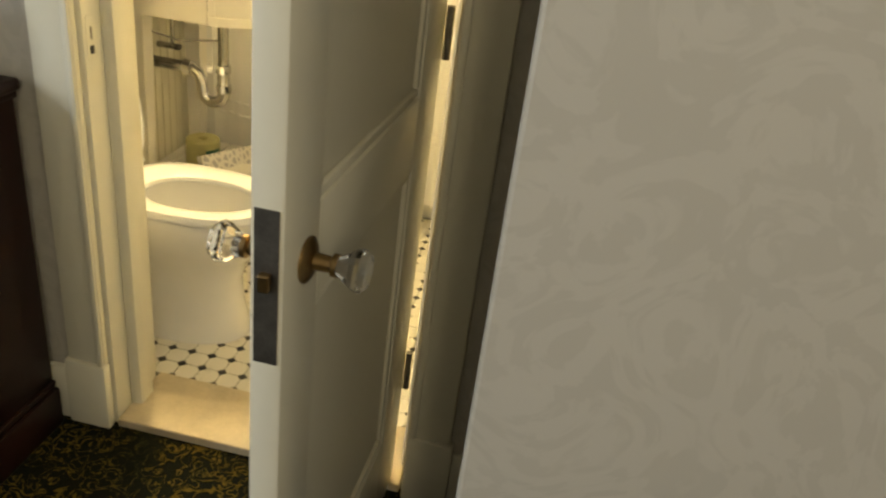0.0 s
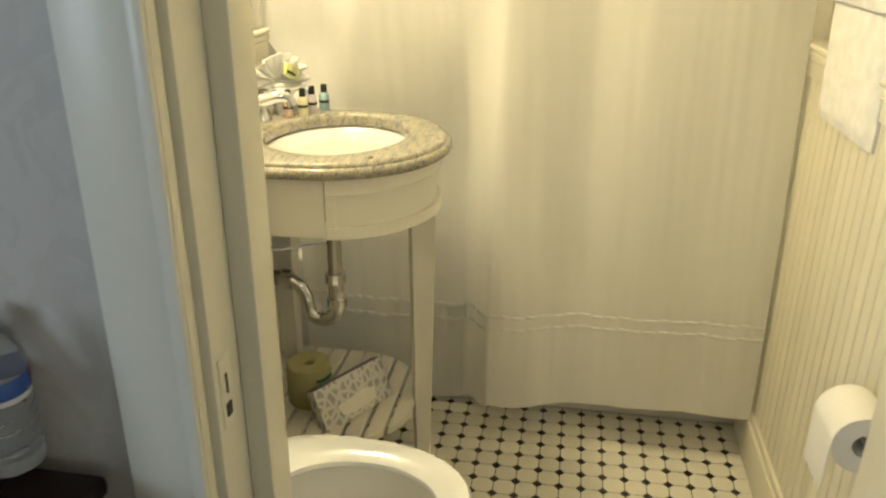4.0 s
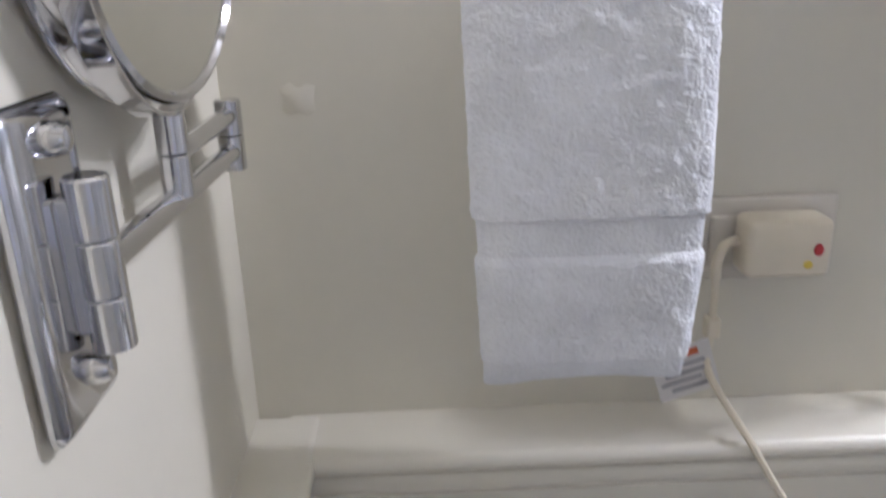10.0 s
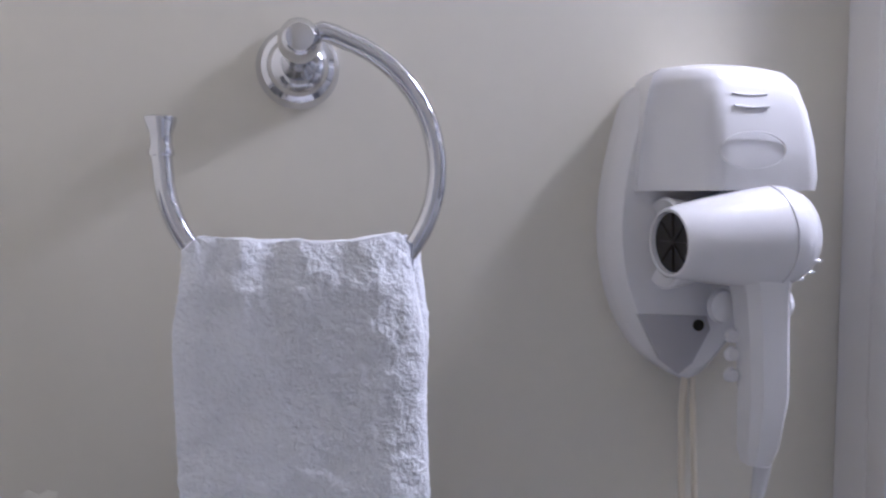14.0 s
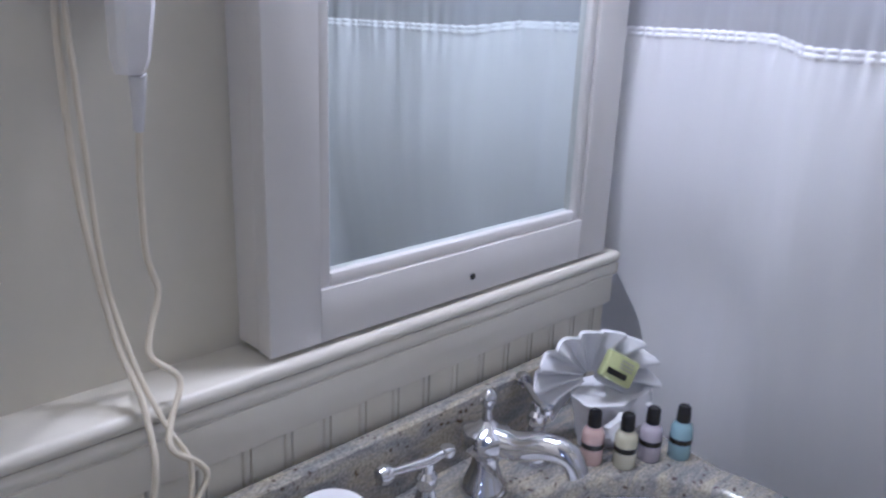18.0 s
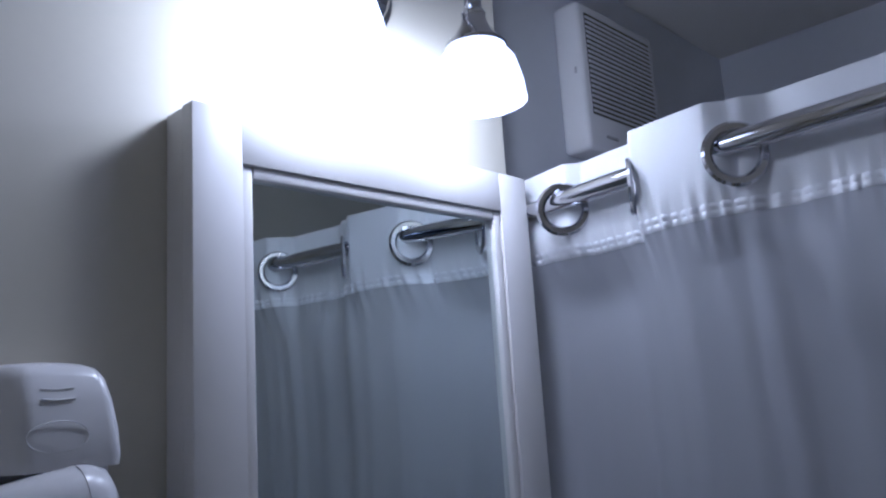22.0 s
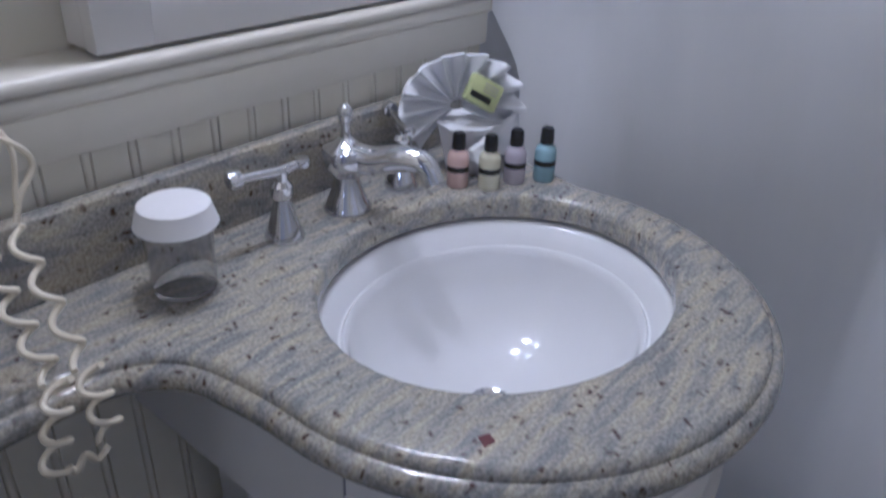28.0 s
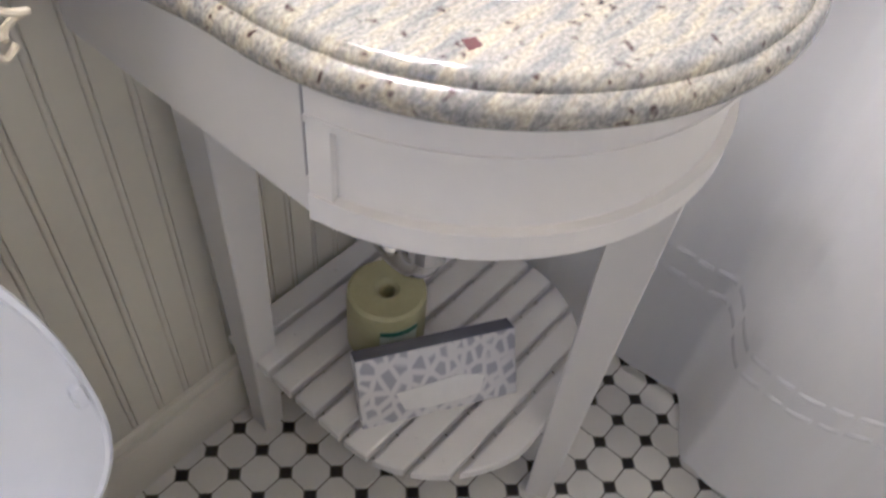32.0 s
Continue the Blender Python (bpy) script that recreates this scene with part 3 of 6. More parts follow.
def door_leaf():
    """Panelled door standing wide open into the bedroom, hinged on the south jamb."""
    hx, hy, w, t = -0.790, -1.058, 0.668, 0.036
    d = thing("door_1", (hx, hy, 0), "white panelled wooden door standing wide open, glass knobs", "door")
    d["kind"] = "structure"
    turn = Matrix.Translation((hx, hy, 0)) @ Matrix.Rotation(radians(180 - 1.4), 4, "Z")
    z0, z1 = 0.006, DOOR_H - 0.006

    def slab(x0, x1, y0, y1, a, b, bev=0.003):
        return moved(box(x0, x1, y0, y1, a, b, bev), turn)
    s, s2 = 0.132, 0.100
    rails = ((z0, z0 + 0.21), (0.80, 0.924), (z1 - 0.12, z1))
    part("stile", slab(0, s, -t / 2, t / 2, z0, z1), M_PAINT, d, smooth=True)
    part("stile", slab(w - s2, w, -t / 2, t / 2, z0, z1), M_PAINT, d, smooth=True)
    for a, b in rails:
        part("rail", slab(s, w - s2, -t / 2, t / 2, a, b), M_PAINT, d, smooth=True)
    for x0, x1 in ((s, w - s2),):
        for a, b in ((z0 + 0.21, 0.80), (0.924, z1 - 0.12)):
            p = part("panel", slab(x0, x1, -0.006, 0.006, a, b, 0), M_PAINT, d)
            for sd in (-1, 1):
                bm = None
                for q in ((x0, x1, a, a + 0.014), (x0, x1, b - 0.014, b)):
                    bm = join(bm, slab(q[0], q[1], sd * 0.006, sd * 0.015, q[2], q[3], 0.004))
                for q in ((x0, x0 + 0.014), (x1 - 0.014, x1)):
                    bm = join(bm, slab(q[0], q[1], sd * 0.006, sd * 0.015, a + 0.014, b - 0.014, 0.004))
                part("moulding", bm, M_PAINT, p, smooth=True)
    # latch edge
    ed = part("latch_plate", slab(w - 0.001, w + 0.0015, -0.013, 0.013, 0.775, 0.953, 0), M_LATCH, d, "worn dark steel latch plate")
    part("latch_bolt", slab(w, w + 0.010, -0.006, 0.006, 0.865, 0.885, 0.002), M_BRASS, ed)
    for sd in (-1, 1):
        rose = lathe([(0, 0), (0.026, 0), (0.026, 0.003), (0.020, 0.007), (0.010, 0.010), (0.009, 0.028), (0.013, 0.030), (0.013, 0.036), (0, 0.036)], 24)
        m = turn @ Matrix.Translation((w - 0.062, sd * t / 2, 0.872)) @ Matrix.Rotation(radians(-90 * sd), 4, "X")
        rz = part("rosette", moved(rose, m), M_BRASS, d, "aged brass rosette", True)
        knob = lathe([(0, 0.036), (0.011, 0.036), (0.014, 0.041), (0.022, 0.053), (0.024, 0.062), (0.018, 0.069), (0, 0.071)], 12)
        part("knob", moved(knob, m), M_GLASS, rz, "faceted clear glass knob")
    for z in (0.30, 1.0, 1.75):
        h = lathe([(0, 0), (0.007, 0), (0.007, 0.09), (0, 0.09)], 12)
        part("hinge", moved(h, Matrix.Translation((hx + 0.006, hy - 0.024, z - 0.045))), M_LATCH, d, "painted steel hinge", True)


door_leaf()


# ---- wainscot, ledges, baseboards ----
def wainscot(name, a, b, face, axis, sgn, label):
    """Rail, ledge and baseboard of one wall. axis 'x': the wall runs along x at y = face, and the room lies on the side sgn."""
    w = thing(name, ((a + b) / 2, face, 0) if axis == "x" else (face, (a + b) / 2, 0), label, "wainscot")
    w["kind"] = "structure"
    deep = {"wainscot_north": WALL_Y - BEAD_Y, "wainscot_west": BEAD_X - DOOR_X, "wainscot_south": BEAD_R - RIGHT_Y}[name]

    def bar(u0, u1, d0, d1, z0, z1, bev=0.003, seg=2):
        lo, hi = sorted((face + sgn * d0, face + sgn * d1))
        return box(u0, u1, lo, hi, z0, z1, bev, seg) if axis == "x" else box(lo, hi, u0, u1, z0, z1, bev, seg)
    part("backing", bar(a, b, -deep, -0.006, 0.0, LEDGE - 0.015, 0), M_BEAD, w)
    part("rail", bar(a, b, -0.006, 0.006, 1.022, LEDGE - 0.015), M_PAINT, w, smooth=True)
    part("cove", bar(a, b + (0.01 if name == "wainscot_west" else 0), 0.006, 0.011, LEDGE - 0.032, LEDGE - 0.015, 0.005), M_PAINT, w, smooth=True)
    lip = 0.022 if name == "wainscot_west" else 0.015
    part("ledge", bar(a + (0.02 if name == "wainscot_north" else 0), b + (0.061 if name == "wainscot_west" else 0), -deep - 0.012, lip, LEDGE - 0.015, LEDGE + (0.0015 if name == "wainscot_west" else 0), 0.0068, 4), M_PAINT, w, smooth=True)
    bb = part("baseboard", bar(a, b, -0.006, 0.014, 0.0, 0.115, 0.003), M_PAINT, w, smooth=True)
    part("base_cap", bar(a, b, -0.006, 0.008, 0.115, 0.138, 0.005), M_PAINT, bb, smooth=True)
    return w


W_N = wainscot("wainscot_north", DOOR_X, 0.505, BEAD_Y, "x", -1, "cream beadboard wainscot with a moulded ledge")
W_W = wainscot("wainscot_west", JAMB_L + 0.086, BEAD_Y - 0.016, BEAD_X, "y", 1, "cream beadboard wainscot beside the doorway")
part("corner_stile", box(BEAD_X, -0.562, BEAD_Y - 0.005, BEAD_Y + 0.006, 0.138, 1.021, 0.002), M_PAINT, W_N)
W_S = wainscot("wainscot_south", DOOR_X, 0.56, BEAD_R, "x", 1, "cream beadboard wainscot with a baseboard")


# ---- vanity ----
TOP = 0.915


def arc(cx, cy, r, a0, a1, n):
    return [(cx + r * math.cos(radians(a0 + (a1 - a0) * i / n)), cy + r * math.sin(radians(a0 + (a1 - a0) * i / n))) for i in range(n + 1)]


SINK = (0.189, -0.242)
# outline of the stone: a narrow shelf that swings out round the basin
outline = [(BEAD_X + 0.002, 0.027), (BEAD_X + 0.002, -0.103), (-0.30, -0.103), (-0.19, -0.100)]
outline += [tuple(v)[:2] for v in smooth_path([(-0.19, -0.100, 0), (-0.127, -0.107, 0), (-0.084, -0.139, 0), (-0.069, -0.20, 0), (-0.0652, -0.255, 0)], 5)[1:]]
outline += arc(0.176, -0.246, 0.242, 184, 372, 40) + [(0.43, -0.10), (0.43, 0.027)]


def counter():
    c = thing("countertop", (0.0, 0.0, TOP - 0.03), "polished speckled grey-gold granite countertop with a shelf", "countertop")
    bm = bmesh.new()
    hole = [(SINK[0] + 0.180 * math.cos(2 * math.pi * i / 48), SINK[1] + 0.154 * math.sin(2 * math.pi * i / 48)) for i in range(48)]
    for z in (TOP, TOP - 0.032):
        eds = []
        for ring in (outline, hole):
            vs = [bm.verts.new((x, y, z)) for x, y in ring]
            eds += [bm.edges.new((vs[i], vs[(i + 1) % len(vs)])) for i in range(len(vs))]
        bmesh.ops.triangle_fill(bm, use_beauty=True, use_dissolve=False, edges=eds)
    no, nh = len(outline), len(hole)
    bm.verts.ensure_lookup_table()
    for k0, n in ((0, no), (no, nh)):
        for i in range(n):
            j = (i + 1) % n
            bm.faces.new([bm.verts[q] for q in (k0 + i, k0 + j, k0 + j + no + nh, k0 + i + no + nh)])
    bmesh.ops.recalc_face_normals(bm, faces=bm.faces)
    es = [e for e in bm.edges if abs(e.verts[0].co.z - e.verts[1].co.z) < 1e-6 and len(e.link_faces) == 2 and any(abs(f.normal.z) < 0.5 for f in e.link_faces) and e.verts[0].co.y < 0.03]
    bmesh.ops.bevel(bm, geom=es, offset=0.010, segments=4, profile=0.5, affect="EDGES")
    part("slab", bm, M_GRANITE, c, smooth=True)
    # rounded lip moulded on the upper edge
    line = smooth_path([(x, y, TOP - 0.0205) for x, y in outline[1:-1]], 2)
    rim = []
    for i, p in enumerate(line):
        d = (line[min(i + 1, len(line) - 1)] - line[max(i - 1, 0)]).normalized()
        nrm = Vector((d.y, -d.x, 0))
        if nrm.dot(Vector((p.x - 0.1, p.y - 0.05, 0))) < 0:
            nrm = -nrm
        q = p + nrm * -0.001
        rim.append([tuple(q + nrm * 0.0118 * math.cos(a) + Vector((0, 0, 0.0122 * math.sin(a)))) for a in [2 * math.pi * k / 12 for k in range(12)]])
    part("edge_moulding", loft(rim), M_GRANITE, c, smooth=True)
    part("backsplash", box(BEAD_X + 0.022, 0.43, 0.006, 0.026, TOP, TOP + 0.075, 0.002), M_GRANITE, c, smooth=True)
    part("side_splash", box(BEAD_X + 0.001, BEAD_X + 0.021, -0.100, 0.026, TOP, TOP + 0.075, 0.002), M_GRANITE, c, smooth=True)
    part("fleck", prism([(-0.004, -0.372), (0.006, -0.374), (0.009, -0.366), (0.001, -0.362)], TOP - 0.001, TOP + 0.0004), material("garnet_fleck", (0.10, 0.03, 0.03), 0.2), c, "dark red garnet fleck")
    return c


counter()


def basin():
    b = thing("basin", (*SINK, TOP - 0.17), "white oval undermount porcelain basin", "sink")
    prof = [(1.06, -0.034), (1.00, -0.033), (0.97, -0.036), (0.925, -0.047), (0.897, -0.0555), (0.885, -0.0560), (0.868, -0.0525), (0.855, -0.0545), (0.838, -0.064), (0.79, -0.092), (0.66, -0.125), (0.40, -0.150), (0.16, -0.158), (0.14, -0.159)]
    rings = [[(SINK[0] + 0.182 * r * math.cos(2 * math.pi * i / 56), SINK[1] + 0.156 * r * math.sin(2 * math.pi * i / 56), TOP + z) for i in range(56)] for r, z in prof]
    under = [[(SINK[0] + 0.182 * r * math.cos(2 * math.pi * i / 56), SINK[1] + 0.156 * r * math.sin(2 * math.pi * i / 56), TOP + z) for i in range(56)] for r, z in ((0.15, -0.168), (0.5, -0.158), (0.9, -0.10), (1.06, -0.05))]
    part("bowl", loft(rings + under + [rings[0]], None, False, False), M_CHINA, b, smooth=True)
    dr = lathe([(0, -0.006), (0.012, -0.006), (0.016, 0.0), (0.022, 0.002), (0.024, 0.0), (0.024, -0.01), (0, -0.01)], 24)
    part("drain", moved(dr, Matrix.Translation((*SINK, TOP - 0.157))), M_CHROME, b, "chrome drain with a pop-up stopper", True)


basin()


def vanity():
    v = thing("vanity_stand", (0.17, -0.2, 0), "cream painted wooden vanity stand with a curved apron", "vanity")
    zb, zt = 0.758, TOP - 0.033
    inner = [(-0.052, 0.026), (-0.052, -0.287)] + arc(0.170, -0.245, 0.222, 191, 352, 34) + [(0.405, -0.15), (0.405, 0.028)]

    def band(pts, z0, z1, off=0.0, thick=0.02):
        """A curved board along the open line pts."""
        n = len(pts)
        rings = []
        for i, (x, y) in enumerate(pts):
            a, c = pts[max(i - 1, 0)], pts[min(i + 1, n - 1)]
            d = Vector((c[0] - a[0], c[1] - a[1])).normalized()
            nx, ny = d.y, -d.x
            if nx * (x - 0.17) + ny * (y + 0.1) < 0:
                nx, ny = -nx, -ny
            o, q = off, off - thick
            rings.append([(x + nx * o, y + ny * o, z0), (x + nx * o, y + ny * o, z1), (x + nx * q, y + ny * q, z1), (x + nx * q, y + ny * q, z0)])
        return loft(rings)
    part("side_apron", band(inner[:2], zb, zt), M_CAB, v)
    curve = inner[2:-2]
    ap = part("front_apron", band(curve, zb, zt, 0.0, 0.018), M_CAB, v, smooth=True)
    part("drawer_rail", band(curve, zt - 0.030, zt, 0.007, 0.009), M_CAB, ap)
    part("drawer_rail", band(curve, zb, zb + 0.024, 0.009, 0.011), M_CAB, ap)
    part("drawer_bead", band(curve, zt - 0.036, zt - 0.030, 0.009, 0.011), M_CAB, ap)
    part("drawer_stile", band(curve[:2], zb + 0.024, zt - 0.030, 0.007, 0.009), M_CAB, ap)
    part("drawer_gap", band([(curve[0][0], curve[0][1] + 0.0004), (curve[0][0], curve[0][1] - 0.0008)], zb + 0.04, zt, 0.0076, 0.008), M_GREYPL, ap)
    part("back_apron", band(inner[-3:], zb, zt), M_CAB, v)

    def leg(x, y, ang):
        rings = []
        for z, r in ((0.0, 0.018), (0.70, 0.029), (zt, 0.029)):
            rings.append([(x + r * sx, y + r * sy, z) for sx, sy in ((-1, -1), (1, -1), (1, 1), (-1, 1))])
        bm = loft(rings)
        bmesh.ops.bevel(bm, geom=list(bm.edges), offset=0.002, segments=1, affect="EDGES")
        moved(bm, Matrix.Translation((x, y, 0)) @ Matrix.Rotation(radians(ang), 4, "Z") @ Matrix.Translation((-x, -y, 0)))
        part("leg", bm, M_CAB, v)
    leg(0.044, -0.020, 0)
    leg(0.258, -0.418, 20)
    leg(0.395, -0.02, 0)
    # slatted shelf, rounded at the front
    n = 9
    y1, y0 = 0.022, -0.412
    step = (y1 - y0) / n

    def half(y):
        q = min(0.985, max(0.0, (-0.22 - y) / 0.192))
        return 0.212 * math.sqrt(1 - q * q)
    for i in range(n):
        a, b = y1 - i * step, y1 - (i + 1) * step + 0.009
        ys = [a + (b - a) * k / 5 for k in range(6)]
        out = [(0.24 - half(y), y) for y in ys] + [(0.24 + half(y), y) for y in reversed(ys)]
        sl = part("slat", prism(out, 0.192, 0.211, 0.003, 2), M_CAB, v)
        for sx in (0.10, 0.225, 0.36):
            if abs(sx - 0.24) < half((a + b) / 2) - 0.02:
                part("screw_head", moved(lathe([(0, 0), (0.0035, 0), (0.003, 0.0006), (0, 0.0008)], 10), Matrix.Translation((sx, (a + b) / 2, 0.211))), M_CAB, sl)
    part("shelf_bearer", box(0.20, 0.225, -0.40, 0.02, 0.170, 0.192, 0.002), M_CAB, v)
    return v


vanity()


# ---- toilet ----
def toilet():
    cx = -0.366
    t = thing("toilet", (cx, -0.3, 0), "white porcelain toilet with its seat down and lid up", "toilet")

    def ring(rx, back, front, cy, z, n=44):
        return [(x, y, z) for x, y in egg(cx, cy, rx, back, front, n)]
    body = [ring(0.114, 0.30, 0.190, -0.36, 0.0), ring(0.114, 0.30, 0.190, -0.36, 0.012), ring(0.106, 0.29, 0.180, -0.36, 0.045), ring(0.100, 0.285, 0.168, -0.36, 0.10), ring(0.099, 0.285, 0.163, -0.36, 0.17),
            ring(0.112, 0.28, 0.178, -0.37, 0.235), ring(0.142, 0.27, 0.212, -0.38, 0.285), ring(0.156, 0.27, 0.228, -0.38, 0.325), ring(0.160, 0.27, 0.233, -0.38, 0.345), ring(0.161, 0.27, 0.233, -0.38, 0.375), ring(0.156, 0.265, 0.228, -0.38, 0.388)]
    inside = [ring(0.122, 0.155, 0.172, -0.41, 0.388), ring(0.122, 0.155, 0.170, -0.41, 0.36), ring(0.112, 0.145, 0.155, -0.41, 0.30), ring(0.090, 0.115, 0.12, -0.405, 0.235), ring(0.062, 0.085, 0.075, -0.395, 0.18), ring(0.045, 0.06, 0.045, -0.38, 0.14)]
    part("bowl", loft(body + inside), M_CHINA, t, smooth=True)
    wat = glass_material("water", (0.96, 0.98, 0.97), 0.0, 1.33)
    part("water", loft([ring(0.078, 0.104, 0.100, -0.40, 0.211), ring(0.0775, 0.1035, 0.0995, -0.40, 0.212)]), wat, t, "still water")
    # no opening here: a dark disc carries the shade of the trap's mouth
    part("trap", moved(lathe([(0, 0.0), (0.030, 0.0), (0.034, -0.002), (0.030, -0.004), (0, -0.004)], 28), Matrix.Translation((cx, -0.338, 0.192)) @ Matrix.Rotation(radians(52), 4, "X")), material("trap_shadow", (0.10, 0.10, 0.095), 0.5), t, "dark disc for the shaded mouth of the trap under water")
    # ring seat
    out0 = [a if a[1] > -0.388 else b for a, b in zip(egg(cx, -0.388, 0.164, 0.200, 0.237, 60, 3.0), egg(cx, -0.388, 0.164, 0.200, 0.237, 60, 2.25))]
    in0 = egg(cx - 0.006, -0.416, 0.102, 0.148, 0.152, 60, 2.0)
    rings = []
    for f, z in ((0.0, 0.386), (-0.05, 0.390), (-0.06, 0.397), (0.06, 0.408), (0.35, 0.412), (0.75, 0.410), (0.97, 0.400), (1.0, 0.391), (0.97, 0.386)):
        rings.append([(o[0] + (i[0] - o[0]) * f, o[1] + (i[1] - o[1]) * f, z) for o, i in zip(out0, in0)])
    rings.append(rings[0])
    part("seat", loft(rings, None, False, False), M_SEAT, t, smooth=True)
    # lid, standing up against the wall
    tilt = Matrix.Translation((cx + 0.006, -0.185, 0.398)) @ Matrix.Rotation(radians(-9.0), 4, "X") @ Matrix.Rotation(radians(-1.3), 4, "Y")
    lo = []
    for i in range(64):
        a = 2 * math.pi * i / 64
        c, q = math.cos(a), math.sin(a)
        p, tall = (2.86, 0.18) if q > 0 else (1.89, 0.286)
        lo.append((0.160 * math.copysign(abs(c) ** (2 / p), c), tall * math.copysign(abs(q) ** (2 / p), q)))
    rr = []
    for k, d in ((0.965, 0.004), (0.992, 0.002), (1.0, -0.003), (1.0, -0.008), (0.985, -0.012), (0.94, -0.014)):
        rr.append([tuple(tilt @ Vector((x * k, -d, 0.180 - (y * k)))) for x, y in lo])
    face = [[tuple(tilt @ Vector((x * 0.95, -0.001, 0.180 - y * 0.95))) for x, y in lo]]
    lid = part("lid", loft(face + rr), M_SEAT, t, "white seat lid standing open", True)
    for bx, bz in ((-0.094, 0.386), (0.096, 0.376), (-0.138, 0.172), (0.146, 0.162)):
        bm = box(bx - 0.006, bx + 0.006, -0.009, 0.002, bz - 0.014, bz + 0.014, 0.005)
        part("bumper", moved(bm, tilt), M_SEAT, lid, smooth=True)
    hb = tube([(cx - 0.098, -0.190, 0.417), (cx + 0.104, -0.190, 0.417)], 0.008, 12)
    part("hinge_bar", hb, M_SEAT, t, smooth=True)
    part("hinge_pad", box(cx - 0.098, cx + 0.104, -0.186, -0.14, 0.388, 0.414, 0.006), M_SEAT, t, smooth=True)
    return t


toilet()


# ---- shower curtain, rod, tub ----
RINGS = [-0.036, -0.153, -0.293, -0.455, -0.61, -0.76, -0.91, -1.06, -1.21]     # where the grommets ride on the rod


def rod_x(y):
    return 0.50 - 0.10 * (1 - ((y + 0.6) / 0.68) ** 2)


def sstep(a, b, v):
    q = min(1.0, max(0.0, (v - a) / (b - a)))
    return q * q * (3 - 2 * q)


def curtain_x(y, z):
    top = rod_x(y) + 0.006
    foot = 0.415 + 0.006 * math.sin(9 * y + 1) - 0.042 * math.exp(-((y + 0.645) / 0.10) ** 2)
    x = foot + (top - foot) * sstep(0.1, 1.75, z)
    hdr = sstep(1.66, 1.76, z)
    # two set-back folds: one beside the wall above, a wider one behind the vanity below
    up = 0.075 * (1 - hdr) * sstep(0.80, 1.10, z) * sstep(-0.215, -0.10, y) * (1 - 0.55 * sstep(-0.05, 0.07, y))
    low = (0.100 + 0.030 * sstep(0.7, 0.1, z)) * sstep(1.25, 0.70, z) * sstep(-0.575 - 0.02 * sstep(0.7, 1.2, z), -0.485, y)
    x += up + low
    # below the header the cloth hangs back from the bowed rod
    x += 0.022 * sstep(1.80, 1.45, z) * sstep(0.3, 1.2, z) * sstep(-0.12, -0.18, y)
    free = 1 - 0.85 * hdr
    gather = 0.35 + 0.65 * sstep(1.05, 1.5, z)
    x += free * (0.016 * noise.noise(Vector((5.5 * y, 0.5 * z, 1.7))) + 0.011 * gather * noise.noise(Vector((15 * y + 0.5 * z, 0.5 * z, 8.1))) + 0.0045 * gather * noise.noise(Vector((38 * y - 1.0 * z, 0.9 * z, 4.4))))
    # the header weaves behind and before the rod at each ring
    k = 0
    while k < len(RINGS) - 2 and y < RINGS[k + 1]:
        k += 1
    p = min(1.0, max(0.0, (RINGS[k] - y) / (RINGS[k] - RINGS[k + 1])))
    w = 0.019 * (-1 if k % 2 else 1) * (sstep(0.0, 0.10, p) * sstep(1.0, 0.78, p) if k % 2 else sstep(0.0, 0.22, p) * sstep(1.0, 0.92, p))
    x += hdr * w
    # fine gathers at the seams
    x += 0.0062 * noise.noise(Vector((80 * y, 0.6, 7.7))) * (math.exp(-((z - 1.733) / 0.03) ** 2) + math.exp(-((z - 1.368) / 0.035) ** 2))
    return x


def curtain_drop(y, z):
    """How far the hem and its bands sag below their level."""
    low = sstep(0.6, 0.2, z)
    return low * (0.082 * sstep(-0.60, -0.46, y) - 0.018 * sstep(-0.7, -1.1, y) - 0.010 * math.sin(5.5 * y))


def curtain_left(z):
    return 0.072 - 0.085 * sstep(1.15, 0.95, z)


